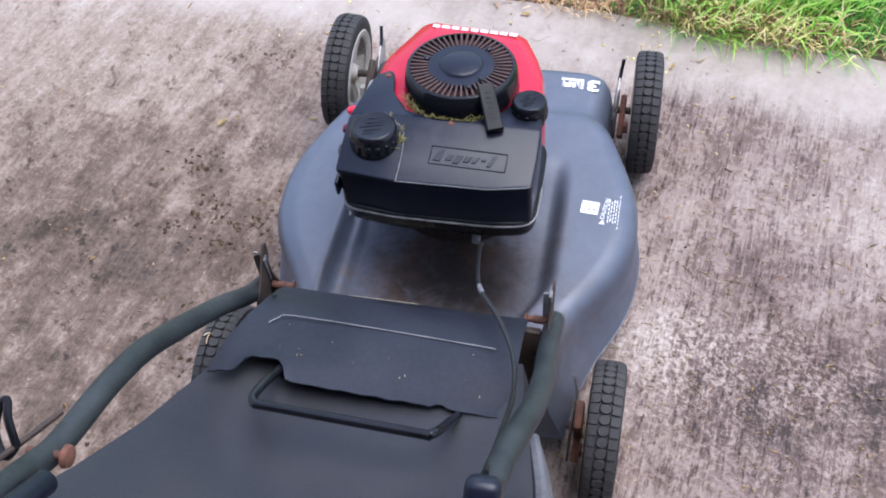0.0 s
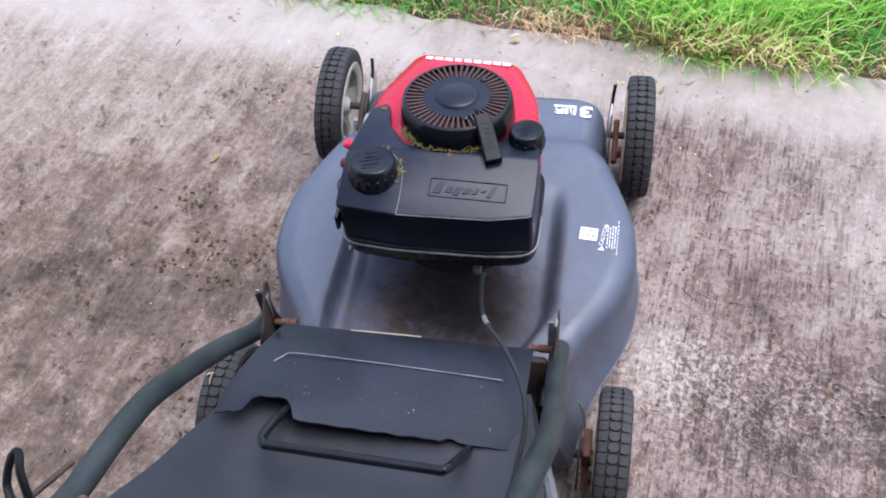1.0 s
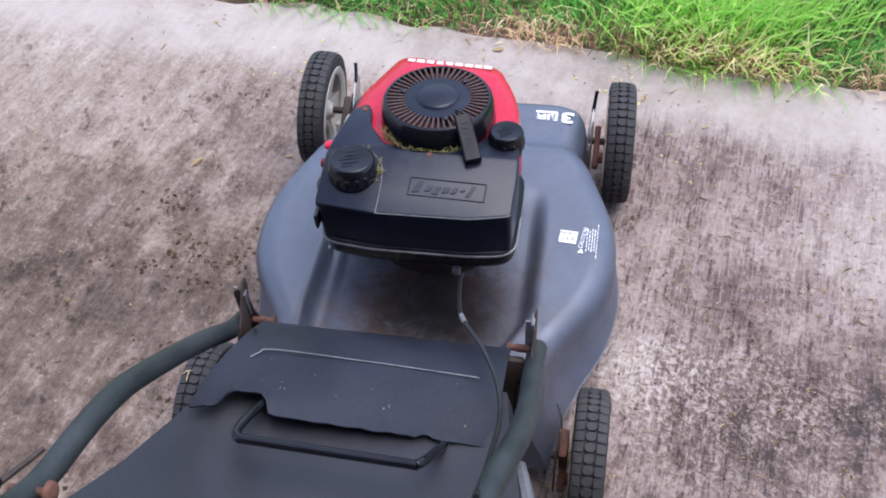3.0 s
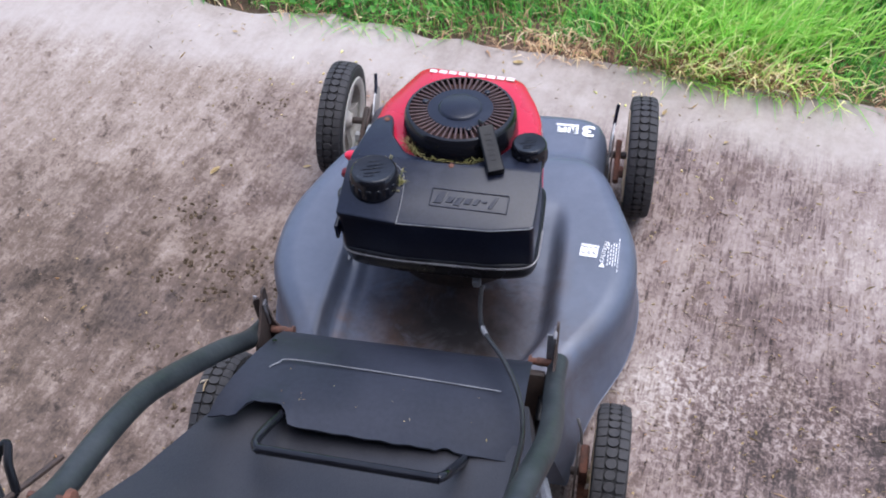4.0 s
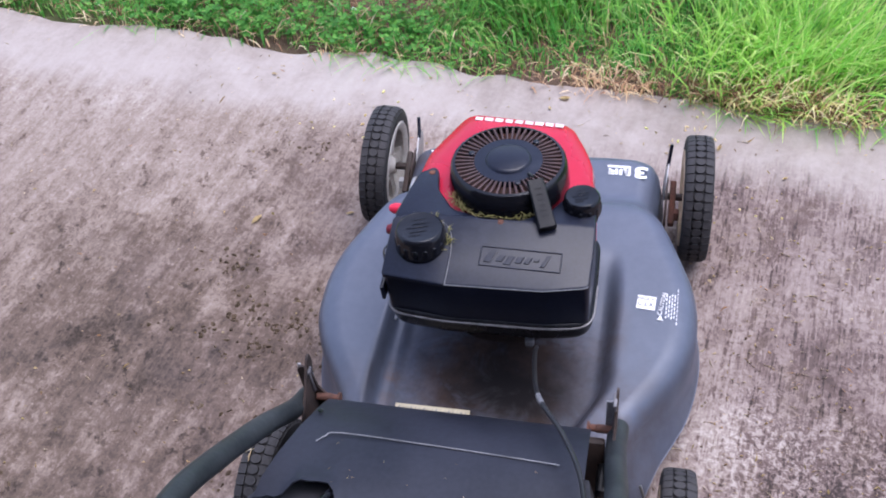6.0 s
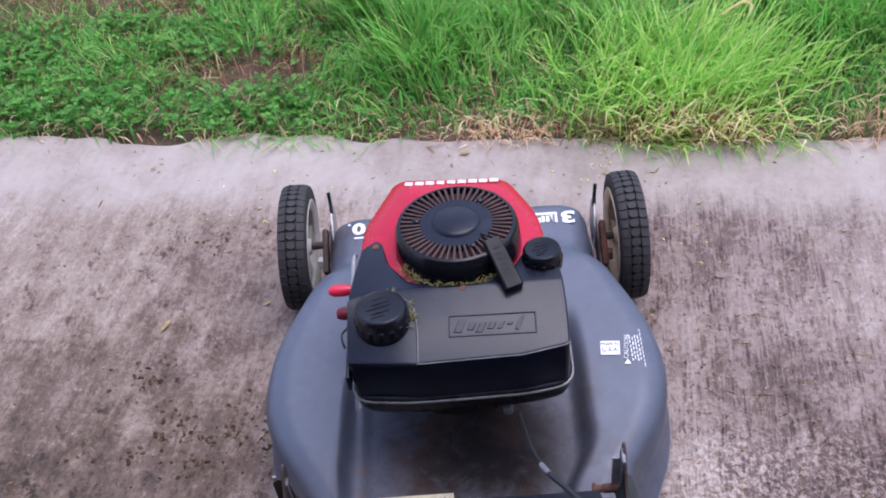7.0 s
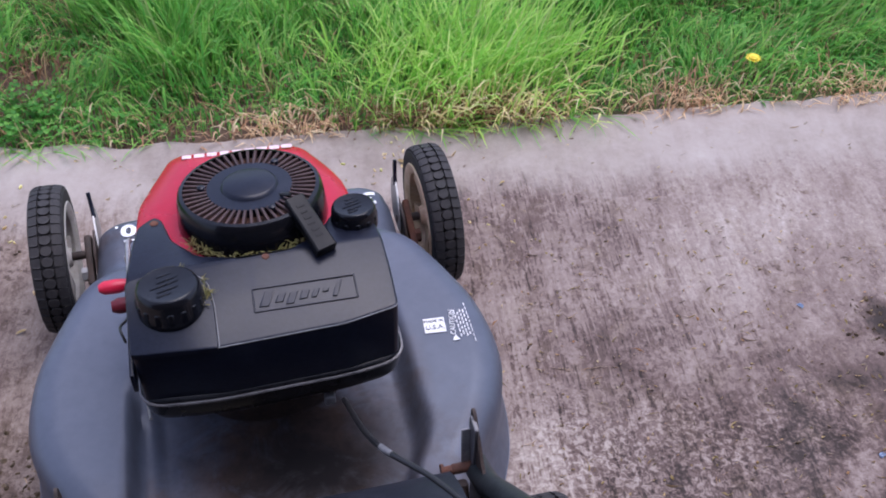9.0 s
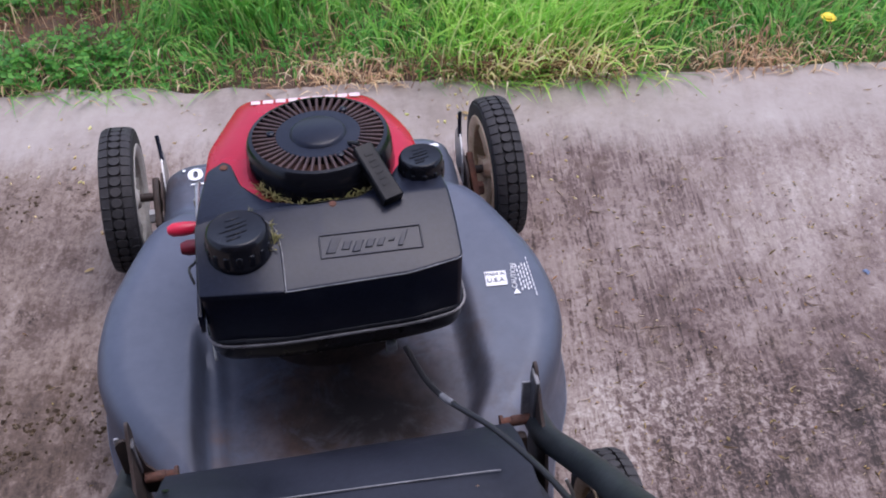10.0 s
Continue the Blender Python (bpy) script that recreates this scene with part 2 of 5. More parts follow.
def deck_material():
    k = Mat("worn_grey_enamel", 0.42, 0.12, 0.5)
    n1, n2, n3 = k.noise(6, 5), k.noise(60, 4, 0.65), k.noise(14, 6, 0.7, None, 0.6)
    paint = k.ramp(k.mix(0.4, n1, n2), (0.3, (0.061, 0.072, 0.100)), (0.7, (0.094, 0.108, 0.147)))
    rust = k.ramp(k.mix(0.5, n2, n3), (0.34, (0.016, 0.009, 0.006)), (0.66, (0.080, 0.046, 0.028)))
    # oily brown film where the engine drips behind the housing, deepened for shade there
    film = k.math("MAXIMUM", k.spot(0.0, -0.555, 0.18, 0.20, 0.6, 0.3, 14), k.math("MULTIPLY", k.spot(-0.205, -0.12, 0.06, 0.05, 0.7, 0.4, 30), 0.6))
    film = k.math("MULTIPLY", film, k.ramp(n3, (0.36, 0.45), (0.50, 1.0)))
    # the tank's shadow on the apron, put into the colour as a near-black patch
    tank_shade = k.spot(0.020, -0.550, 0.15, 0.10, 0.8, 0.35, 18)
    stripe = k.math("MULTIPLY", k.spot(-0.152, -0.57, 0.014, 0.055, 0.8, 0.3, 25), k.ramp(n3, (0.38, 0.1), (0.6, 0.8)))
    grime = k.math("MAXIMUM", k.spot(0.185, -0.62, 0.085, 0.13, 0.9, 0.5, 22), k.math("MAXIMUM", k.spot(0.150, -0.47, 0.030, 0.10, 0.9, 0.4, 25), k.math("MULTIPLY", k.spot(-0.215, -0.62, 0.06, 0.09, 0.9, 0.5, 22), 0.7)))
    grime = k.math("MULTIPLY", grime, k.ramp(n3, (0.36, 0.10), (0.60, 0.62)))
    # dark line along the pressed step left of the apron
    step_line = k.math("MULTIPLY", k.spot(-0.176, -0.575, 0.013, 0.09, 0.9, 0.2, 25), 0.75)
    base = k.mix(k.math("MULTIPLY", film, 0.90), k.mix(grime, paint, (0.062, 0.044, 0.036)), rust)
    base = k.mix(step_line, k.mix(tank_shade, base, (0.010, 0.008, 0.008)), (0.012, 0.012, 0.018))
    k.colour(k.mix(stripe, base, (0.115, 0.062, 0.034)))
    dust = k.ramp(n3, (0.35, 0.36), (0.7, 0.52))
    k.rough(k.mix(k.math("MAXIMUM", film, k.math("MULTIPLY", grime, 0.5)), dust, 0.85))
    k.link(k.mix(film, 0.5, 0.15), k.b.inputs["Specular IOR Level"])
    k.link(k.mix(film, 0.12, 0.0), k.b.inputs["Metallic"])
    k.bump(n2, 0.05, 0.0006)
    k.bump(n1, 0.06, 0.003)
    return k.m


BAND_TURN, BAND_Y = -6.2, 0.040       # the trowelled strip inside the edge
EDGE_TURN, EDGE_Y = -6.6, 0.243        # the slab's edge: its direction, and its distance along the normal
LINE_TURN = -7.0                       # the broom marks' direction
STAINS = [(0.78, -0.46, 0.20, 0.16, 0.55), (0.60, -0.50, 0.20, 0.12, 0.35), (-0.80, 0.02, 0.35, 0.10, 0.35), (-0.43, -0.06, 0.14, 0.22, 0.75), (0.33, -0.10, 0.13, 0.20, 0.55), (0.47, -0.02, 0.10, 0.06, 0.35), (0.40, -0.30, 0.14, 0.12, 0.30), (0.80, -0.30, 0.16, 0.12, 0.45), (-0.55, -0.50, 0.66, 0.50, 1.0), (-0.85, -0.30, 0.50, 0.22, 0.5), (-0.62, -1.0, 0.8, 0.35, 1.0),
          (-0.38, -0.40, 0.20, 0.13, 0.35), (-0.50, -0.25, 0.05, 0.14, 0.4), (-0.60, -0.62, 0.40, 0.26, 0.3), (-0.95, -1.1, 0.6, 0.5, 0.4), (-0.46, 0.016, 0.07, 0.035, 0.3), (-0.51, -0.285, 0.06, 0.03, 0.3),
          (-0.72, -0.48, 0.42, 0.11, 0.45), (0.37, -0.12, 0.10, 0.20, 0.25), (0.50, -0.10, 0.16, 0.09, 0.35), (0.47, -0.38, 0.15, 0.12, 0.7), (0.66, -0.54, 0.42, 0.16, 0.9), (0.882, -0.405, 0.045, 0.065, 2.6), (0.95, -0.62, 0.4, 0.25, 0.8), (0.46, -0.64, 0.30, 0.20, 0.85), (0.60, -0.80, 0.5, 0.2, 0.3)]
FLECKS = [(0.46, -0.60, 0.36, 0.22, 1.4), (0.36, -0.50, 0.10, 0.14, 0.9), (0.62, -0.55, 0.30, 0.10, 0.9)]
PALE = [(0.32, -0.53, 0.075, 0.10, 0.95), (0.80, -0.16, 0.20, 0.10, 0.5), (0.66, -0.24, 0.16, 0.10, 0.5), (0.34, -0.80, 0.10, 0.09, 0.5), (0.78, -0.72, 0.12, 0.10, 0.5), (-0.90, 0.10, 0.30, 0.14, 0.4)]

M_CONCRETE = concrete_material()
M_SOIL = soil_material()
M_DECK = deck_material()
M_BLACK = dusty_black()
M_GRIP = mottled("black_moulded_grip", (0.003, 0.003, 0.004), (0.009, 0.009, 0.011), 30, 0.5, 0, 0.2, 220, 0.22)
M_SLAT = mottled("dusty_black_plastic", (0.011, 0.010, 0.012), (0.088, 0.050, 0.046), 22, 0.48, 0, 0.2, 220, 0.3)
M_DARKRED = mottled("dark_red_rubber", (0.09, 0.006, 0.012), (0.14, 0.010, 0.020), 30, 0.45, 0, 0.1, 200, 0.35)
M_GLOSS = mottled("black_enamel", (0.0035, 0.0037, 0.005), (0.0085, 0.0088, 0.011), 20, 0.28, 0, 0.08, 160, 0.17)
M_CAP = mottled("glossy_black_moulding", (0.0035, 0.0038, 0.0055), (0.008, 0.0085, 0.012), 24, 0.19, 0, 0.22, 140, 0.32)
M_RED = mottled("red_enamel", (0.35, 0.0040, 0.022), (0.43, 0.006, 0.034), 9, 0.28, 0, 0.04, 120, 0.36)
M_REDPLASTIC = mottled("red_plastic", (0.55, 0.01, 0.04), (0.65, 0.02, 0.06), 30, 0.38, 0, 0.05, 200)
M_RUBBER = mottled("dusty_tread_rubber", (0.012, 0.012, 0.014), (0.046, 0.043, 0.043), 9, 0.72, 0, 0.3, 190, 0.35)
M_CARCASS = mottled("tyre_rubber", (0.010, 0.010, 0.011), (0.030, 0.028, 0.028), 18, 0.75, 0, 0.3, 190, 0.3)
M_RIM = mottled("cream_plastic", (0.36, 0.23, 0.12), (0.70, 0.54, 0.37), 22, 0.55, 0, 0.15, 140)
M_RIMGREY = mottled("grey_plastic_rim", (0.24, 0.22, 0.19), (0.46, 0.43, 0.39), 22, 0.5, 0, 0.15, 140)
M_RUST = mottled("rusty_iron", (0.030, 0.015, 0.011), (0.17, 0.068, 0.042), 34, 0.85, 0.1, 0.6, 220)
M_IRON = mottled("dark_pitted_iron", (0.014, 0.010, 0.009), (0.060, 0.038, 0.030), 40, 0.7, 0.1, 0.4, 220)
M_STEEL = mottled("dull_zinc_steel", (0.30, 0.29, 0.28), (0.52, 0.52, 0.52), 30, 0.42, 0.8, 0.15, 200)
M_FLAP = mottled("black_sheet_flap", (0.0062, 0.0072, 0.0120), (0.0185, 0.0205, 0.0310), 10, 0.50, 0, 0.3, 150, 0.3)
M_BAG = mottled("black_bag_cloth", (0.0105, 0.011, 0.0145), (0.032, 0.031, 0.036), 6, 0.50, 0, 0.5, 420, 0.40)
M_TUBE = mottled("dark_green_grey_tube", (0.007, 0.0095, 0.0115), (0.030, 0.035, 0.037), 16, 0.52, 0.0, 0.35, 120, 0.4)
M_CABLE = mottled("black_cable_sleeve", (0.006, 0.006, 0.007), (0.016, 0.016, 0.017), 40, 0.45, 0, 0.1, 300)
M_SCREEN = mottled("rusty_screen", (0.003, 0.0022, 0.002), (0.085, 0.030, 0.018), 24, 0.8, 0, 0.4, 300)
M_WHITE = mottled("white_print", (0.66, 0.67, 0.69), (0.82, 0.82, 0.82), 30, 0.5, 0, 0.05, 200)
M_PRINT = mottled("pinkish_white_print", (0.62, 0.40, 0.42), (0.80, 0.70, 0.70), 120, 0.5, 0, 0.05, 300)
M_SCUFF = mottled("bare_scuffed_edge", (0.10, 0.10, 0.105), (0.26, 0.26, 0.27), 40, 0.5, 0.2, 0.2, 200)
M_RIMLINE = mottled("scuffed_rim_edge", (0.045, 0.045, 0.05), (0.19, 0.18, 0.185), 40, 0.34, 0.1, 0.2, 200, 0.7)
M_FLANGE = mottled("worn_pale_steel", (0.16, 0.155, 0.16), (0.40, 0.39, 0.40), 60, 0.45, 0.3, 0.2, 200)
M_LABEL = mottled("faded_cream_label", (0.34, 0.29, 0.18), (0.56, 0.49, 0.33), 60, 0.6, 0, 0.1, 260)
M_PANEL = mottled("grey_bag_panel", (0.05, 0.05, 0.055), (0.13, 0.13, 0.14), 25, 0.55, 0, 0.2, 200)
M_GRASS = leaf_material("green_grass", [(0.11, 0.36, 0.065), (0.22, 0.53, 0.09), (0.13, 0.42, 0.08), (0.31, 0.62, 0.11), (0.39, 0.65, 0.15), (0.16, 0.47, 0.09), (0.23, 0.55, 0.10), (0.36, 0.55, 0.15), (0.12, 0.40, 0.075), (0.50, 0.52, 0.22)])
M_UNDER = leaf_material("deep_green_growth", [(0.060, 0.24, 0.040), (0.095, 0.33, 0.055), (0.13, 0.41, 0.07), (0.075, 0.28, 0.045)])
M_TUFT = leaf_material("yellow_green_grass", [(0.22, 0.54, 0.08), (0.42, 0.73, 0.12), (0.30, 0.64, 0.10), (0.52, 0.79, 0.16), (0.70, 0.84, 0.28), (0.32, 0.68, 0.11), (0.46, 0.76, 0.14), (0.76, 0.76, 0.38)], 0.42)
M_DRY = leaf_material("dry_grass", [(0.52, 0.30, 0.17), (0.80, 0.60, 0.36), (0.34, 0.16, 0.10), (0.88, 0.76, 0.50), (0.62, 0.36, 0.20), (0.84, 0.66, 0.38)], 0.75)
M_PALESTRAW = leaf_material("pale_straw", [(0.86, 0.70, 0.38), (0.94, 0.84, 0.54), (0.66, 0.48, 0.24), (0.78, 0.78, 0.30), (0.90, 0.76, 0.44)], 0.7)
M_STRAW = leaf_material("straw_litter", [(0.11, 0.065, 0.035), (0.38, 0.26, 0.11), (0.15, 0.09, 0.05), (0.60, 0.45, 0.22), (0.30, 0.24, 0.08), (0.08, 0.05, 0.035), (0.68, 0.57, 0.36), (0.46, 0.24, 0.11), (0.42, 0.34, 0.12), (0.55, 0.40, 0.18)], 0.8)
M_CLOVER = leaf_material("clover_green", [(0.070, 0.26, 0.040), (0.12, 0.35, 0.055), (0.20, 0.46, 0.080), (0.10, 0.30, 0.050), (0.055, 0.21, 0.035)])
M_THATCH = leaf_material("dead_stalks", [(0.18, 0.092, 0.052), (0.34, 0.19, 0.11), (0.13, 0.062, 0.04), (0.46, 0.30, 0.18)], 0.85)
M_YELLOW = mottled("yellow_petals", (0.78, 0.55, 0.02), (0.85, 0.68, 0.05), 200, 0.6)
M_CRUMB = leaf_material("brown_moss_crumbs", [(0.060, 0.042, 0.029), (0.13, 0.092, 0.058), (0.085, 0.062, 0.038), (0.22, 0.165, 0.11)], 0.95)
M_WALL = mottled("dark_brown_siding", (0.05, 0.038, 0.032), (0.08, 0.062, 0.05), 3, 0.8, 0, 0.2, 40, 0.3)
M_LEAFDRY = mottled("dry_leaf", (0.36, 0.25, 0.10), (0.58, 0.46, 0.22), 60, 0.7)

# ---------- mesh helpers ----------


def empty_mesh(name, bm, material, smooth=True, angle=40):
    me = bpy.data.meshes.new(name)
    bmesh.ops.recalc_face_normals(bm, faces=bm.faces)
    if smooth:
        for f in bm.faces:
            f.smooth = True
        for e in bm.edges:
            if len(e.link_faces) == 2 and e.calc_face_angle(0) > radians(angle):
                e.smooth = False
    bm.to_mesh(me)
    bm.free()
    me.materials.append(material)
    return me


def thing(name, label, category, group="", m=None):
    ob = tagged(new(name), label, category, group)
    ob.empty_display_size = 0.05
    if m is not None:
        ob.matrix_world = m
    return ob


def part(name, bm, material, parent, label="", m=None, smooth=True, angle=40):
    ob = new(name, empty_mesh(name, bm, material, smooth, angle))
    ob.parent = parent
    if m is not None:
        ob.matrix_basis = m
    return tagged(ob, label)


def solid(name, bm, material, label, category, kind="", group="", m=None, smooth=True, angle=40):
    ob = new(name, empty_mesh(name, bm, material, smooth, angle))
    if m is not None:
        ob.matrix_basis = m
    return tagged(ob, label, category, group, kind)


def lofted(rings, closed=True, caps=True, bm=None):
    """Skin through rings of equal count."""
    bm = bm or bmesh.new()
    vs = [[bm.verts.new(p) for p in r] for r in rings]
    n = len(rings[0])
    for a, b in zip(vs, vs[1:]):
        for i in range(n if closed else n - 1):
            j = (i + 1) % n
            bm.faces.new((a[i], a[j], b[j], b[i]))
    if caps and closed:
        bm.faces.new(vs[0][::-1])
        bm.faces.new(vs[-1])
    return bm


def lathed(profile, n=48, axis="z", bm=None, m=None):
    """Turn (radius, height) pairs round an axis; closed where the radius is 0."""
    rings = []
    for r, h in profile:
        r = max(r, 1e-4)
        ring = []
        for i in range(n):
            a = 2 * math.pi * i / n
            p = Vector((r * math.cos(a), r * math.sin(a), h)) if axis == "z" else Vector((h, r * math.cos(a), r * math.sin(a)))
            ring.append(m @ p if m is not None else p)
        rings.append(ring)
    return lofted(rings, True, True, bm)


def smooth_path(pts, steps=8):
    pts = [Vector(p) for p in pts]
    out = []
    for i in range(len(pts) - 1):
        p0, p1, p2, p3 = pts[max(i - 1, 0)], pts[i], pts[i + 1], pts[min(i + 2, len(pts) - 1)]
        for s in range(steps):
            t = s / steps
            out.append(0.5 * ((2 * p1) + (p2 - p0) * t + (2 * p0 - 5 * p1 + 4 * p2 - p3) * t * t + (3 * p1 - p0 - 3 * p2 + p3) * t ** 3))
    return out + [pts[-1]]


def tubed(pts, r, n=14, steps=8, bm=None):
    path = smooth_path(pts, steps) if steps > 1 else [Vector(p) for p in pts]
    rings, side = [], None
    for i, p in enumerate(path):
        d = (path[min(i + 1, len(path) - 1)] - path[max(i - 1, 0)]).normalized()
        if side is None:
            side = d.cross(Vector((0.13, 0.2, 1))).normalized()
        side = (side - d * side.dot(d)).normalized()
        up = d.cross(side)
        rings.append([p + (side * math.cos(2 * math.pi * k / n) + up * math.sin(2 * math.pi * k / n)) * r for k in range(n)])
    return lofted(rings, True, True, bm)


def boxed(sx, sy, sz, bevel=0.002, seg=2, m=None, bm=None):
    """A box centred on the origin with rounded edges."""
    b = bmesh.new()
    bmesh.ops.create_cube(b, size=1)
    for v in b.verts:
        v.co = Vector((v.co.x * sx, v.co.y * sy, v.co.z * sz))
    if bevel:
        bmesh.ops.bevel(b, geom=b.edges[:], offset=min(bevel, min(sx, sy, sz) * 0.45), segments=seg, affect="EDGES", profile=0.5)
    if m is not None:
        b.transform(m)
    if bm is None:
        return b
    tmp = bpy.data.meshes.new("joined")
    b.to_mesh(tmp)
    b.free()
    bm.from_mesh(tmp)
    bpy.data.meshes.remove(tmp)
    return bm


def prism(outline, z0, z1, bevel=0.0, seg=2, drop=None):
    """An upright solid over a flat outline, its upper edge rounded; drop(x, y) lowers the top."""
    area = sum(a[0] * b[1] - b[0] * a[1] for a, b in zip(outline, outline[1:] + outline[:1]))
    pts = outline if area > 0 else outline[::-1]
    n = len(pts)

    def inset(d):
        out = []
        for i in range(n):
            p, a, b = Vector(pts[i]), Vector(pts[i - 1]), Vector(pts[(i + 1) % n])
            e1, e2 = (p - a).normalized(), (b - p).normalized()
            n1, n2 = Vector((-e1.y, e1.x)), Vector((-e2.y, e2.x))
            k = (n1 + n2)
            k = k / max(0.35, k.dot(n1))
            out.append(p + k * d)
        return out
    rings = [[(x, y, z0) for x, y in pts]]
    low = (lambda x, y: drop(x, y)) if drop else (lambda x, y: 0.0)
    if bevel:
        for s in range(seg + 1):
            a = math.pi / 2 * s / seg
            rings.append([(p.x, p.y, z1 - bevel + bevel * math.sin(a) - low(p.x, p.y)) for p in inset(bevel * (1 - math.cos(a)))])
    else:
        rings.append([(x, y, z1 - low(x, y)) for x, y in pts])
    return lofted(rings)


def rounded(pts, r=0.02, seg=4):
    """Round the corners of a flat outline."""
    out = []
    n = len(pts)
    for i in range(n):
        p, a, b = Vector(pts[i]), Vector(pts[i - 1]), Vector(pts[(i + 1) % n])
        rr = min(r, (a - p).length * 0.45, (b - p).length * 0.45)
        s, e = p + (a - p).normalized() * rr, p + (b - p).normalized() * rr
        for k in range(seg + 1):
            t = k / seg
            q = s * (1 - t) ** 2 + p * 2 * t * (1 - t) + e * t * t
            out.append((q.x, q.y))
    return out


def lettered(text, size, m, material, parent, name="lettering", label="", depth=0.0004, bold=0.0):
    cu = bpy.data.curves.new(name, "FONT")
    cu.body, cu.size, cu.extrude, cu.align_x, cu.align_y, cu.offset = text, size, depth, "CENTER", "CENTER", bold
    tmp = bpy.data.objects.new(name, cu)
    me = bpy.data.meshes.new_from_object(tmp)
    bpy.data.objects.remove(tmp)
    me.materials.append(material)
    ob = new(name, me)
    ob.parent = parent
    ob.matrix_basis = m
    return tagged(ob, label)


def smoothstep(a, b, v):
    t = min(1.0, max(0.0, (v - a) / (b - a)))
    return t * t * (3 - 2 * t)


# ---------- ground ----------

def edge_y(x):
    """The slab's edge, as y over x."""
    a = radians(EDGE_TURN)
    return (EDGE_Y + x * math.sin(a)) / math.cos(a)


def ragged(x):
    return 0.030 * noise.noise((x * 4, 3.1, 0)) + 0.016 * noise.noise((x * 13, 3.1, 0)) + 0.005 * noise.noise((x * 37, 1.7, 0))


def build_ground():
    bm = bmesh.new()
    xs = [-400, -60, -10, -4] + [-2.6 + 0.1 * i for i in range(53)] + [4, 10, 60, 400]
    ys = [-400, -60, -10, -2.5] + [-0.4 + 0.1 * i for i in range(36)] + [6, 12, 60, 400]
    grid = [[bm.verts.new((x, y, -0.022 + (0.012 * noise.noise((x * 5, y * 5, 0)) + 0.012 * noise.noise((x * 1.3, y * 1.3, 4)) if abs(x) < 3 and -1 < y < 4 else 0))) for x in xs] for y in ys]
    for a, b in zip(grid, grid[1:]):
        for i in range(len(xs) - 1):
            bm.faces.new((a[i], a[i + 1], b[i + 1], b[i]))
    solid("ground", bm, M_SOIL, "dark brown garden soil under the lawn", "ground", "structure")
    # the slab
    bm = bmesh.new()
    xs = [-9, -5] + [-2.5 + 0.02 * i for i in range(251)] + [5, 9]
    rows = []
    for x in xs:
        e = edge_y(x) + ragged(x)
        rows.append([(x, e - 0.004, -0.12), (x, e + 0.002, -0.03), (x, e - 0.001, -0.006), (x, e - 0.006, -0.001), (x, e - 0.014, 0.0), (x, -7.0, 0.0), (x, -7.0, -0.12)])
    lofted(rows, True, True, bm)
    solid("driveway", bm, M_CONCRETE, "weathered broom-finished concrete driveway with brown stains", "driveway", "structure", angle=60)


build_ground()


def unseen_wall():
    """An unseen wall added behind the viewer; it blocks sky light from rear faces."""
    bm = bmesh.new()
    for i in range(30):
        boxed(13.0, 0.03, 0.19, 0.006, 1, pose(0, -3.8 + 0.006 * (i % 2), 0.10 + 0.18 * i, -4), bm)
    boxed(13.0, 0.16, 5.5, 0.0, 1, pose(0, -3.91, 2.7), bm)
    solid("wall_south", bm, M_WALL, "added unseen wall with dark brown siding, blocking sky light from behind", "wall", "structure", smooth=False)


unseen_wall()

# ---------- the lawn mower ----------
XC = -0.010
mower = thing("lawn_mower", "grey walk-behind petrol lawn mower with red engine cover, on concrete", "lawn mower")


def deck_outline():
    half = [(0.0, -0.066), (0.09, -0.066), (0.15, -0.067), (0.188, -0.072), (0.206, -0.090), (0.209, -0.13), (0.208, -0.185), (0.216, -0.225),
            (0.236, -0.268), (0.256, -0.315), (0.272, -0.36), (0.280, -0.415), (0.276, -0.47), (0.258, -0.52), (0.234, -0.56), (0.210, -0.60), (0.195, -0.64), (0.188, -0.68), (0.184, -0.715)]
    right = [Vector((XC + x, y, 0)) for x, y in half]
    left = [Vector((XC - x, y, 0)) for x, y in half[1:]][::-1]
    right = smooth_path(right, 4)
    left = smooth_path(left, 4)
    return right + left[:-1] + [left[-1]]


def deck_top(x, y):
    """Height of the pressed steel shell: low nose in front, domed round the blade, a sunken apron behind the engine."""
    dome = smoothstep(-0.165, -0.235, y - 0.10 * smoothstep(0.12, 0.0, abs(x - XC)) + 0.25 * max(0, abs(x - XC) - 0.17))
    z = 0.131 + 0.044 * dome
    side = abs(x - XC) + (0.035 * smoothstep(-0.54, -0.64, y) if x > XC else 0.004)
    sunk = (smoothstep(0.170, 0.146, side) if x > XC else 0.75 * smoothstep(0.170, 0.156, side) + 0.25 * smoothstep(0.146, 0.132, side)) * (smoothstep(-0.31, -0.43, y) if x > XC else smoothstep(-0.40, -0.47, y))
    return z - 0.034 * sunk + 0.010 * smoothstep(-0.6, -0.7, y) * (1 - sunk)


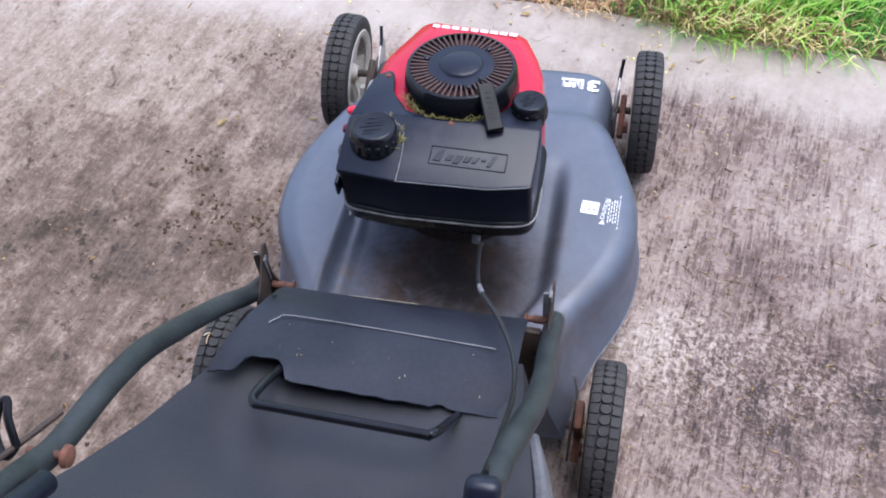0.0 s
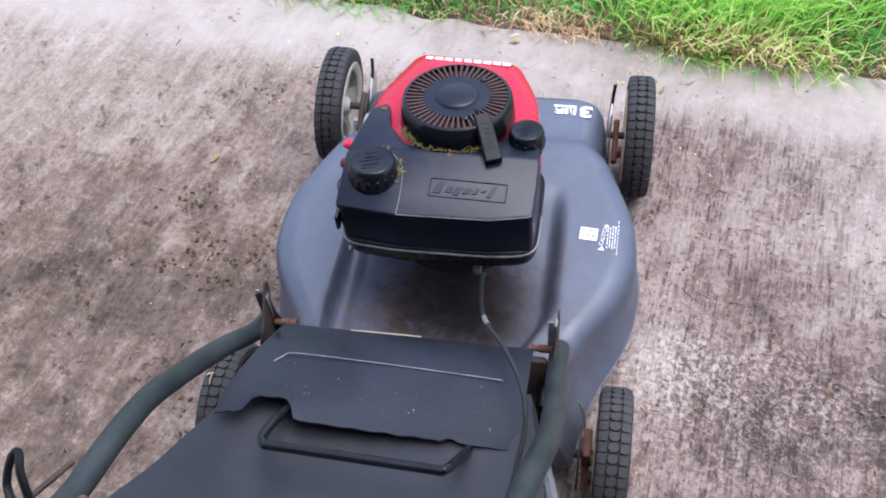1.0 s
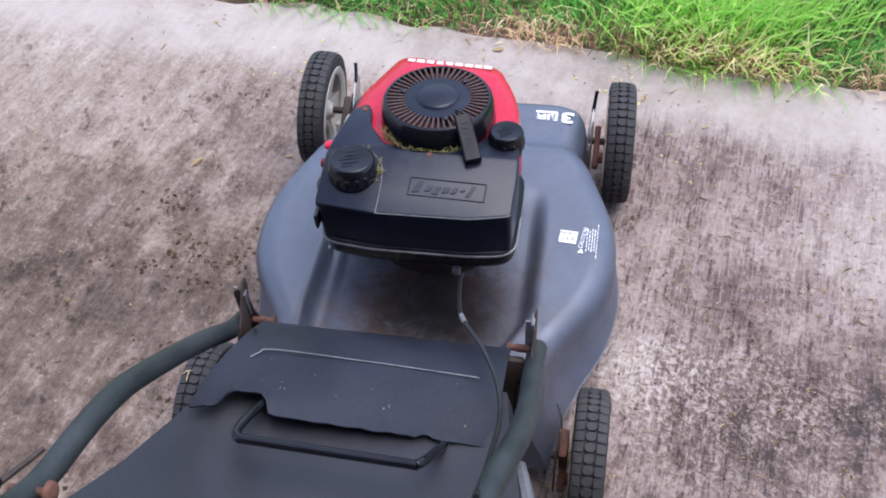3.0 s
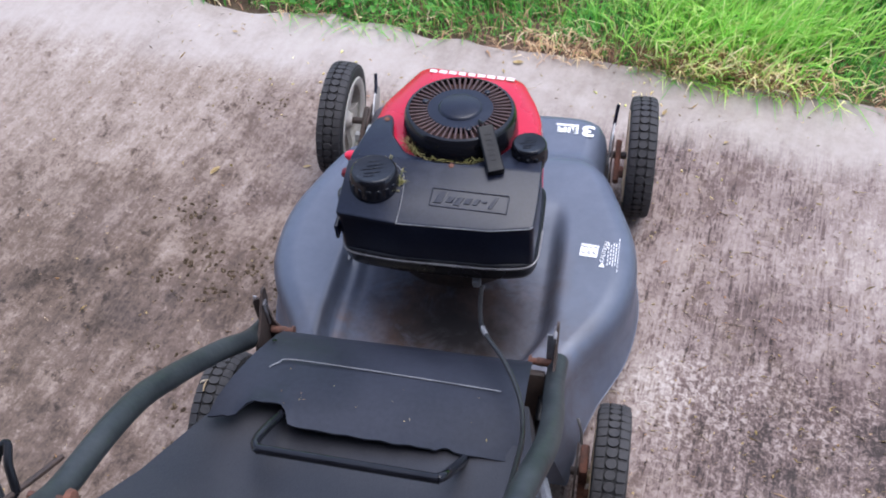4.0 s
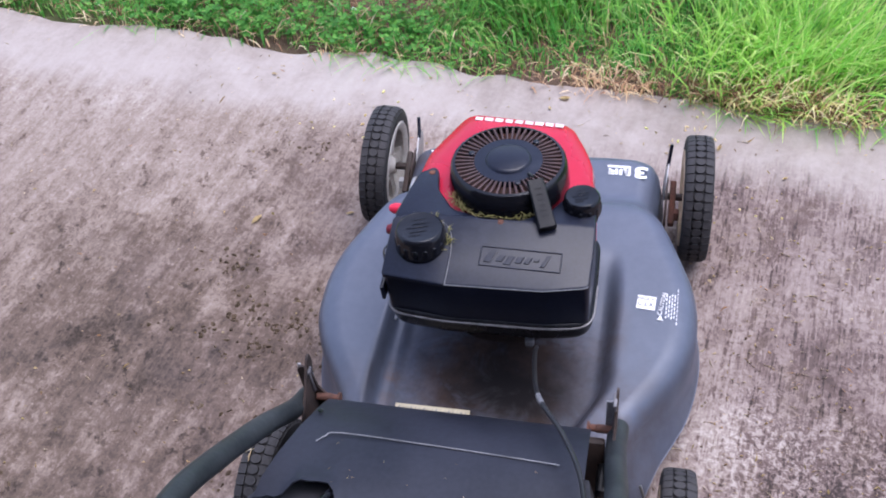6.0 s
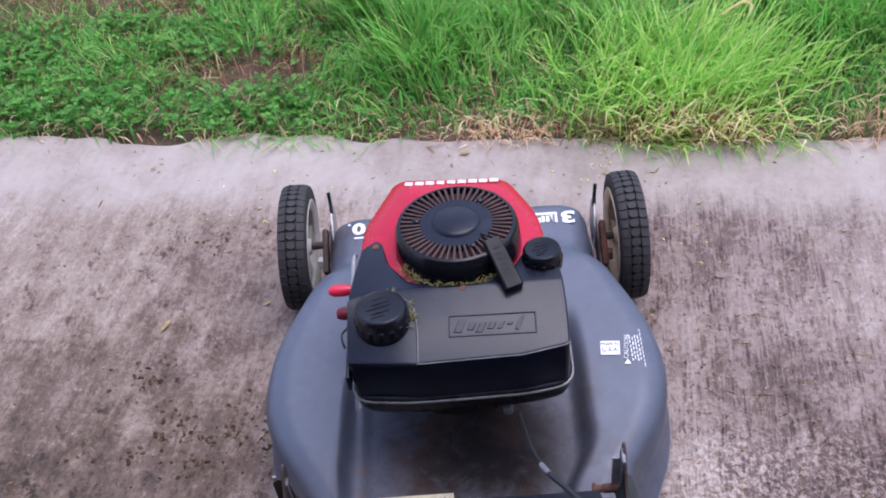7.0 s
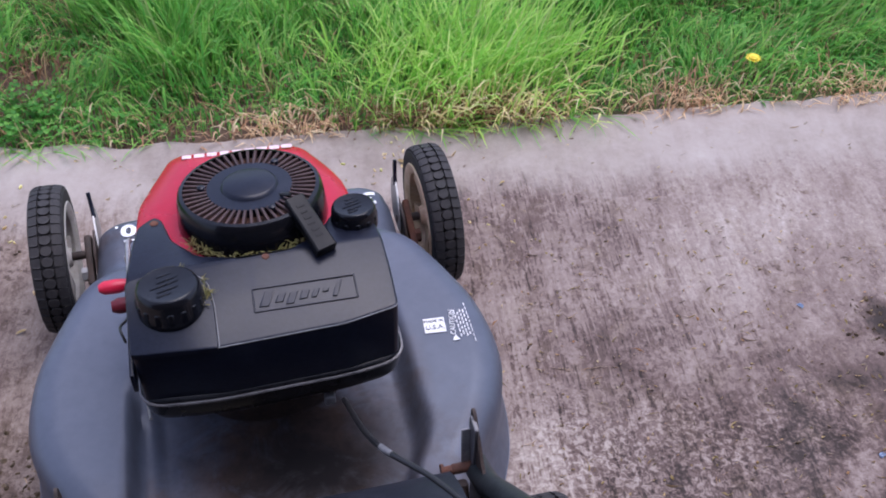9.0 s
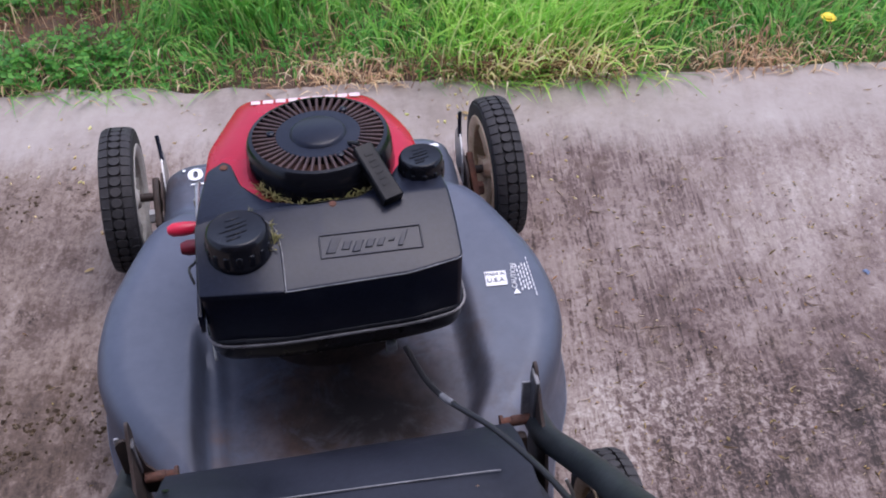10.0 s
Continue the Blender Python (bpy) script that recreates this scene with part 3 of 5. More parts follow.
def build_deck():
    out = deck_outline()
    rings = []

    def shifted(p, d):
        c = Vector((XC, min(-0.2, max(-0.60, p.y)), 0))
        v = (p - c)
        return p + v.normalized() * d
    for k, (d, drop) in enumerate([(1.0, None), (0.55, None), (0.12, None), (0.0, 0.030), (-0.006, 0.014), (-0.016, 0.005), (-0.030, 0.001)]):
        ring = []
        for p in out:
            flare = 0.010 + 0.022 * smoothstep(-0.45, -0.62, p.y)
            q = shifted(p, d * flare if k < 3 else d)
            z = (0.050, 0.075, 0.10)[k] if k < 3 else deck_top(q.x, q.y) - drop
            ring.append((q.x, q.y, z))
        rings.append(ring)
    for s in range(1, 45):
        f = s / 44
        ring = []
        for p in out:
            q = shifted(p, -0.030)
            c = Vector((XC, min(-0.2, max(-0.60, p.y)), 0))
            w = q.lerp(c, f)
            ring.append((w.x, w.y, deck_top(w.x, w.y)))
        rings.append(ring)
    bm = lofted(rings, True, False)
    # the rolled lower lip
    lip = [Vector(p) for p in rings[0]]
    tubed([tuple(v) for v in lip] + [tuple(lip[0])], 0.0009, 6, 1, bm)
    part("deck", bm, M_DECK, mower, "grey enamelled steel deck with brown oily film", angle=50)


build_deck()


def hood():
    """Red engine cover: a faceted cowl that drops to the front."""
    ring = [(-0.076, -0.203), (0.058, -0.214), (0.074, -0.224), (0.098, -0.272), (0.110, -0.305), (0.116, -0.36), (0.116, -0.44), (-0.132, -0.44), (-0.134, -0.36), (-0.128, -0.30), (-0.112, -0.262), (-0.090, -0.212)]
    ring = rounded(ring, 0.012, 3)
    c = Vector((0.0, -0.36))

    def level(grow, z, tip=0.0):
        r = []
        for x, y in ring:
            v = Vector((x, y)) - c
            p = c + v * grow
            r.append((p.x, p.y, z - tip * smoothstep(-0.36, -0.20, p.y)))
        return r
    rings = [level(1.035, 0.245), level(1.03, 0.285), level(1.0, 0.336), level(0.975, 0.347), level(0.94, 0.351), level(0.80, 0.358), level(0.60, 0.363), level(0.2, 0.363)]
    bm = lofted(rings)
    part("engine_cover", bm, M_RED, mower, "glossy red engine cover", angle=24)
    # upright white blocks along its front edge in place of the maker's lettering
    cover = mower.children[-1]
    w = 0.0125
    for i in range(9):
        x = -0.066 + i * 0.0148
        y = -0.2255 - 0.0012 * i * 0.55
        bm = boxed(w * (0.90, 1.0, 0.96, 0.86, 0.92, 0.98, 1.0, 0.94, 1.0)[i], 0.0076, 0.0008, 0.0002, 1, pose(x, y - 0.0010, 0.3567, -3, 0, -4.5))
        part("print_block", bm, M_PRINT, cover, "white printed block" if i == 0 else "")


hood()


def recoil():
    """Black starter drum with its radial grille."""
    c = pose(0.0, -0.36, 0)
    bm = lathed([(0.0, 0.352), (0.080, 0.352), (0.082, 0.358), (0.081, 0.372), (0.0795, 0.388), (0.0775, 0.396), (0.0755, 0.399), (0.0715, 0.400), (0.0715, 0.374), (0.0, 0.372)], 64, m=c)
    drum = part("starter_drum", bm, M_CAP, mower, "black round starter housing with radial grille")
    bm = lathed([(0.0, 0.374), (0.0465, 0.374), (0.0465, 0.3985), (0.0455, 0.3995), (0.0310, 0.4000), (0.0290, 0.4030), (0.0265, 0.4042), (0.0, 0.4050)], 48, m=c)
    part("centre_cap", bm, M_BLACK, drum)
    bm = lathed([(0.036, 0.3892), (0.0713, 0.3892), (0.0713, 0.3900), (0.036, 0.3900)], 48, m=c)
    part("screen", bm, M_SCREEN, drum, "rusty screen behind the grille")
    base = boxed(0.0275, 0.0032, 0.0050, 0.0008, 1, pose(0.0590, 0, 0.0018))
    me = empty_mesh("slat", base, M_SLAT)
    for i in range(50):
        ob = new("slat", me)
        ob.parent = drum
        ob.matrix_basis = pose(0, -0.36, 0.3955) @ pose(0, 0, 0, 0, 0, 360 * i / 50)
    for a in (52, 172, 292):
        bm = lathed([(0.0, 0.3925), (0.0042, 0.3925), (0.0042, 0.4015), (0.003, 0.4025), (0.0, 0.4028)], 12, m=pose(0.0515 * math.cos(radians(a)), -0.36 + 0.0515 * math.sin(radians(a)), 0))
        part("screw", bm, M_BLACK, drum)


LEANING = pose(0, -0.36, 0.385) @ pose(0, 0, 0, -7.5) @ pose(0, 0.36, -0.385)
recoil()
for o in mower.children:
    if o.name.startswith("starter_drum"):
        o.matrix_basis = LEANING
    if o.name.startswith("engine_cover"):
        o.matrix_basis = pose(0, -0.36, 0.36) @ pose(0, 0, 0, -5.0) @ pose(0, 0.36, -0.36)


def tank():
    """Black moulded housing behind the starter: sloped top, waist rim, lower tray."""
    fold = -0.453
    top = [(-0.124, -0.366), (-0.106, -0.350), (-0.098, -0.358), (-0.089, -0.400), (-0.063, -0.437), (-0.022, -0.4505), (0.030, -0.4490), (0.064, -0.427), (0.079, -0.400), (0.090, -0.385), (0.118, -0.388),
           (0.124, -0.43), (0.126, fold), (0.127, -0.49), (0.126, -0.538), (0.07, -0.548), (-0.055, -0.551), (-0.137, -0.542), (-0.137, -0.49), (-0.136, fold), (-0.131, -0.41)]
    body = [(-0.130, -0.40), (0.121, -0.39), (0.124, -0.47), (0.124, -0.535), (0.07, -0.545), (-0.06, -0.548), (-0.134, -0.540), (-0.134, -0.46)]

    bm = prism(rounded(top, 0.007, 3), 0.297, 0.386, 0.0028, 3, lambda x, y: 0.19 * (fold - y) if y < fold else 0.17 * (y - fold))
    lid = max((f for f in bm.faces if len(f.verts) > 20), key=lambda f: f.calc_center_median().z)
    near = sorted(lid.verts, key=lambda v: abs(v.co.y - fold) + (0.1 if abs(v.co.x) < 0.1 else 0))
    west = next(v for v in near if v.co.x < 0)
    east = next(v for v in near if v.co.x > 0)
    bmesh.utils.face_split(lid, west, east)
    body_top = part("top_shell", bm, M_BLACK, mower, "matt black moulded engine shroud", angle=35)
    bm = prism(rounded(body, 0.022, 5), 0.296, 0.346, 0.003, 2)
    shell = part("tank_body", bm, M_GLOSS, mower, "shiny black tank body")

    def grown(d):
        return rounded([(x + (d if x > 0 else -d), y - (d if y < -0.5 else 0)) for x, y in body], 0.026, 5)
    rings = []
    for d, z in ((0.003, 0.286), (0.0060, 0.287), (0.0075, 0.290), (0.0072, 0.293), (0.005, 0.296), (0.001, 0.298)):
        rings.append([(x, y, z) for x, y in grown(d)])
    part("waist_rim", lofted(rings), M_GLOSS, shell, "black waist rim round the tank")
    # the sky's reflection along the rim, drawn as a thin paler tube
    line = [(x, y, 0.2925) for x, y in grown(0.0073) if y < -0.47]
    start = max(range(len(line)), key=lambda i: (Vector(line[i]) - Vector(line[i - 1])).length)
    part("scuffed_edge", tubed(line[start:] + line[:start], 0.0016, 6, 1), M_RIMLINE, shell, "pale line along the rim, its sky sheen put into the colour")
    rings = []
    for d, z in ((-0.030, 0.249), (-0.012, 0.252), (-0.002, 0.258), (0.0035, 0.266), (0.0055, 0.274), (0.0060, 0.287)):
        rings.append([(x, y, z) for x, y in grown(d)])
    part("lower_tray", lofted(rings), M_GLOSS, mower, "black lower tray")
    # raised plate frame and its slanting strokes, on the sloped top
    slope = pose(0.0365, -0.507, 0.3760, 10.8, 0, -1.0)
    bm = bmesh.new()
    for cx, cy, sx, sy in ((0, 0.0135, 0.104, 0.0018), (0, -0.0135, 0.104, 0.0018), (-0.0515, 0, 0.0018, 0.027), (0.0515, 0, 0.0018, 0.027)):
        boxed(sx, sy, 0.0020, 0.0005, 1, slope @ pose(cx, cy, 0), bm)
    part("badge_frame", bm, M_BLACK, body_top)
    lean = 0.45
    for x0, w, y0, y1 in ((-0.043, 0.010, -0.0085, 0.0085), (-0.028, 0.008, -0.006, 0.003), (-0.016, 0.008, -0.0095, 0.003), (-0.004, 0.008, -0.006, 0.003), (0.008, 0.006, -0.006, 0.003), (0.018, 0.006, -0.0015, 0.0015), (0.030, 0.005, -0.0085, 0.0085)):
        ring = [(x0 + lean * y0, y0), (x0 + w + lean * y0, y0), (x0 + w + lean * y1, y1), (x0 + lean * y1, y1)]
        bm = bmesh.new()
        lofted([[slope @ Vector((x * g + (1 - g) * (x0 + w / 2), y, z)) for x, y in ring] for z, g in ((-0.001, 1.0), (0.0008, 1.0), (0.0013, 0.8))], True, True, bm)
        part("badge_mark", bm, M_BLACK, body_top, smooth=False)
    worn = [(x, y, 0.3853 - 0.19 * (fold - y)) for x, y in rounded(top, 0.007, 3) if y < -0.535]
    worn.sort()
    part("worn_edge", tubed(worn, 0.0007, 6, 1), M_SCUFF, body_top, "pale worn edge")
    lip = [(-0.0535, -0.552, 0.3690), (-0.0535, -0.500, 0.3788), (-0.0610, -0.4725, 0.3838), (-0.085, -0.4575, 0.3866), (-0.111, -0.4555, 0.3868)]
    part("worn_edge", tubed(lip, 0.0005, 6, 4), M_SCUFF, body_top)
    # the sunken corner round the filler, edged by a groove
    panel = [(-0.1375, -0.545), (-0.054, -0.5525), (-0.054, -0.500), (-0.062, -0.472), (-0.085, -0.458), (-0.112, -0.456), (-0.1375, -0.462)]
    bm = prism(rounded(panel, 0.004, 2), 0.363, 0.3875, 0.0008, 1, lambda x, y: 0.19 * (fold - y))
    part("cap_panel", bm, M_BLACK, body_top)
    bm = lathed([(0.0, 0.0), (0.005, 0.0), (0.005, 0.002), (0.0035, 0.0035), (0.0, 0.0035)], 12, m=pose(-0.106, -0.3650, 0.3690))
    part("screw", bm, M_RUST, body_top, "rusty screw head")
    bm = lathed([(0.0, 0.0), (0.005, 0.0), (0.005, 0.002), (0.0035, 0.0035), (0.0, 0.0035)], 12, m=pose(0.004, -0.455, 0.3825))
    part("screw", bm, M_RUST, body_top)
    # engine block below
    rings = [[(XC + r * math.cos(a), -0.390 + r * 0.82 * math.sin(a), z) for a in [2 * math.pi * i / 40 for i in range(40)]] for r, z in ((0.108, 0.130), (0.104, 0.175), (0.098, 0.190), (0.098, 0.24), (0.104, 0.264))]
    part("engine_block", lofted(rings), M_IRON, mower, "oily dark engine block")
    bm = boxed(0.012, 0.010, 0.014, 0.003, 2, pose(0.048, -0.540, 0.243))
    part("carburettor", bm, M_SCUFF, mower, "dull dark carburettor flange")


tank()


def filler_cap(x, y, z, r, h, ribs, label):
    c = pose(x, y, z)
    bm = lathed([(0.0, -0.012), (r * 0.9, -0.012), (r * 0.9, 0), (r * 1.04, 0.0), (r * 1.06, h * 0.15), (r * 1.03, h * 0.22), (r, h * 0.8), (r * 0.93, h * 0.96), (r * 0.86, h), (r * 0.80, h * 0.985), (0.0, h * 0.97)], 48, m=c)
    cap = part("filler_cap", bm, M_CAP, mower, label)
    me = empty_mesh("grip_rib", boxed(0.0028, r * 0.20, h * 0.50, 0.001, 1), M_CAP)
    for i in range(ribs):
        ob = new("grip_rib", me)
        ob.parent = cap
        a = 2 * math.pi * i / ribs
        ob.matrix_basis = c @ pose(r * 1.0 * math.cos(a), r * 1.0 * math.sin(a), h * 0.34, 0, 0, math.degrees(a))
    for i in range(5):
        bm = boxed(r * (0.9 - 0.22 * abs(i - 2)), r * 0.10, 0.0012, 0.0003, 1, c @ pose((-0.1 + 0.1 * (i % 2)) * r, (i - 2) * r * 0.24, h * 0.985, 0, 0, 20))
        part("moulded_mark", bm, M_CAP, cap)
    cap.matrix_basis = c @ pose(0, 0, 0, -7) @ c.inverted()


filler_cap(-0.0945, -0.494, 0.370, 0.0320, 0.0335, 16, "round black fuel cap")
filler_cap(0.104, -0.413, 0.371, 0.0240, 0.026, 12, "small black engine sump cap")


def pull_handle():
    a, b = Vector((0.0420, -0.404, 0.412)), Vector((0.0665, -0.465, 0.389))
    mid = (a + b) / 2
    d = (b - a).normalized()
    m = Matrix.Translation(mid) @ d.to_track_quat("Y", "Z").to_matrix().to_4x4()
    L = (b - a).length
    rings = []
    for t, w, h in ((-0.5, 0.019, 0.009), (-0.485, 0.0215, 0.0125), (-0.2, 0.0215, 0.013), (0.2, 0.0220, 0.0135), (0.485, 0.0230, 0.014), (0.5, 0.021, 0.011)):
        rings.append([m @ Vector((x * w / 2 * 1.0, t * L, z * h / 2)) for x, z in ((-1, -0.75), (-0.85, -1), (0.85, -1), (1, -0.75), (1, 0.75), (0.85, 1), (-0.85, 1), (-1, 0.75))])
    h = part("pull_handle", lofted(rings), M_GRIP, mower, "black starter rope handle")
    for i in range(6):
        part("moulded_mark", boxed(0.008, 0.0032, 0.0008, 0.0002, 1, m @ pose(0, (-0.3 + i * 0.11) * L, 0.0067)), M_GRIP, h)
    part("rope", tubed([(0.040, -0.398, 0.413), (0.033, -0.390, 0.408), (0.030, -0.378, 0.398)], 0.002, 6, 4), M_CABLE, h)


pull_handle()


def throttle():
    lever = part("choke_lever", tubed([(-0.138, -0.375, 0.250), (-0.142, -0.360, 0.290), (-0.143, -0.352, 0.318)], 0.0045, 8, 5), M_STEEL, mower, "steel throttle lever")
    part("red_knob", lathed([(0.0, -0.020), (0.0045, -0.019), (0.008, -0.013), (0.0085, 0.0), (0.0070, 0.012), (0.0058, 0.022), (0.0, 0.022)], 20, "x", m=pose(-0.165, -0.350, 0.272)), M_REDPLASTIC, lever, "red plastic knob")
    part("primer_bulb", lathed([(0.0, -0.010), (0.006, -0.009), (0.0085, -0.002), (0.0085, 0.008), (0.0, 0.008)], 16, "x", m=pose(-0.151, -0.436, 0.328)), M_DARKRED, lever, "dark red primer bulb")
    part("spring_clip", tubed([(-0.1385, -0.342, 0.332), (-0.1400, -0.352, 0.336), (-0.1400, -0.385, 0.336), (-0.1400, -0.402, 0.334), (-0.1410, -0.404, 0.315)], 0.0028, 8, 4), M_STEEL, lever, "bright steel clip")
    bm = boxed(0.008, 0.12, 0.045, 0.002, 2, pose(-0.137, -0.445, 0.277))
    part("side_plate", bm, M_BLACK, mower, "black side plate with linkage")
    part("linkage_strip", boxed(0.005, 0.128, 0.026, 0.0015, 2, pose(-0.1408, -0.483, 0.330)), M_BLACK, mower, "black linkage strip beside the tank")
    part("wire_loop", tubed([(-0.1445, -0.505, 0.345), (-0.1480, -0.495, 0.351), (-0.1490, -0.482, 0.346), (-0.1460, -0.470, 0.338), (-0.1440, -0.462, 0.335)], 0.0015, 6, 5), M_CABLE, mower, "black wire loop")
    part("linkage", tubed([(-0.140, -0.38, 0.24), (-0.146, -0.43, 0.236), (-0.142, -0.49, 0.245), (-0.138, -0.53, 0.25)], 0.0018, 6, 5), M_STEEL, mower, "bent wire linkage")


throttle()


def build_wheel(name, rim_mat, label):
    """A wheel about the x axis, its outer face towards +x."""
    wh = new(name)
    wh.parent = mower
    tagged(wh, label)
    R, W = 0.1035, 0.046
    prof = [(0.068, -W * 0.40), (0.074, -W * 0.47), (0.088, -W * 0.50), (0.0945, -W * 0.48), (R - 0.0062, -W * 0.40), (R - 0.0036, 0.0), (R - 0.0062, W * 0.40), (0.0945, W * 0.48), (0.088, W * 0.50), (0.074, W * 0.47), (0.068, W * 0.40), (0.066, 0.0)]
    bm = bmesh.new()
    rings = []
    n = 60
    for i in range(n):
        a = 2 * math.pi * i / n
        rings.append([(h, r * math.cos(a), r * math.sin(a)) for r, h in prof])
    lofted(rings + [rings[0]], True, False, bm)
    bmesh.ops.remove_doubles(bm, verts=bm.verts, dist=1e-5)
    tyre = part("tyre", bm, M_CARCASS, wh, "worn black rubber tyre")
    # tread: a close row of round studs between rows of hooked blocks
    bm = bmesh.new()
    count = 44
    for i in range(count):
        a = 360 * i / count
        for row in (-1, 0, 1):
            m = pose(0, 0, 0, a) @ pose(0, 0, R - 0.0030)
            if row == 0:
                ring = [(0.0078 * math.cos(u), 0.0067 * math.sin(u)) for u in [2 * math.pi * q / 12 for q in range(12)]]
            else:
                s = row
                ring = [(s * 0.0086, -0.0052), (s * 0.0090, 0.0), (s * 0.0086, 0.0052), (s * 0.0100, 0.0066), (s * 0.0160, 0.0068), (s * 0.0200, 0.0065), (s * 0.0208, 0.0045), (s * 0.0208, -0.0045), (s * 0.0200, -0.0065), (s * 0.0160, -0.0068), (s * 0.0100, -0.0066)]
                ring = ring if s > 0 else ring[::-1]
            lofted([[m @ Vector((x * sh, y * sh, z0 - (0.0042 * max(0.0, (abs(x) - 0.012) / 0.010) ** 1.5))) for x, y in ring] for z0, sh in ((-0.004, 1.0), (0.0016, 1.0), (0.0024, 0.93 if row == 0 else 0.985))], True, True, bm)
    part("tread", bm, M_RUBBER, tyre, smooth=False)
    bm = bmesh.new()
    rings = []
    for i in range(48):
        a = 2 * math.pi * i / 48
        rings.append([(h, r * math.cos(a), r * math.sin(a)) for r, h in ((0.0700, -W * 0.50), (0.0775, -W * 0.52), (0.0790, -W * 0.49), (0.0740, -W * 0.40), (0.0715, W * 0.44), (0.0685, W * 0.42), (0.062, W * 0.36), (0.060, 0.0), (0.064, -W * 0.40))])
    lofted(rings + [rings[0]], True, False, bm)
    bmesh.ops.remove_doubles(bm, verts=bm.verts, dist=1e-5)
    rim = part("rim", bm, rim_mat, wh)
    for i in range(5):
        a = 72 * i + 18
        bm = bmesh.new()
        ring = [[pose(0, 0, 0, a) @ Vector((h + off, w, r)) for h, w in ((-0.014, -0.011 * k), (-0.014, 0.011 * k), (0.003, 0.008 * k), (0.003, -0.008 * k))] for r, k, off in ((0.018, 1.25, 0.004), (0.040, 0.8, 0.002), (0.0625, 1.3, 0.0))]
        lofted(ring, True, True, bm)
        part("spoke", bm, rim_mat, rim)
    part("web", lathed([(0.0, 0.006), (0.0610, 0.006), (0.0610, 0.009), (0.0, 0.009)], 32, "x"), M_IRON, rim, "dirty dark web behind the spokes")
    part("hub", lathed([(0.0, -0.020), (0.012, -0.020), (0.016, -0.012), (0.021, -0.008), (0.021, 0.010), (0.014, 0.014), (0.008, 0.016), (0.0, 0.0165)], 24, "x"), rim_mat, rim)
    return wh


def copy_part(src, m):
    made = {}
    for o in (src, *src.children_recursive):
        made[o] = o.copy()
        scene.collection.objects.link(made[o])
        made[o].parent = made.get(o.parent, o.parent)
    made[src].matrix_basis = m
    return made[src]


w1 = build_wheel("wheel", M_RIM, "rubber wheel with cream plastic spoked rim")
w1.matrix_basis = pose(0.259, -0.134, 0.1035, 0, 0, 1.5)
copy_part(w1, pose(0.256, -0.742, 0.1035, 40, 0, 0))
w2 = build_wheel("wheel", M_RIMGREY, "rubber wheel with pale grey spoked rim, leaning outwards")
w2.matrix_basis = pose(-0.272, -0.108, 0.1035, 0, 0, 180) @ pose(0, 0, 0, 0, -3.0, 0) @ pose(0, 0, 0, 25)
copy_part(w2, pose(-0.286, -0.735, 0.1035, 0, 0, 180) @ pose(0, 0, 0, 70))


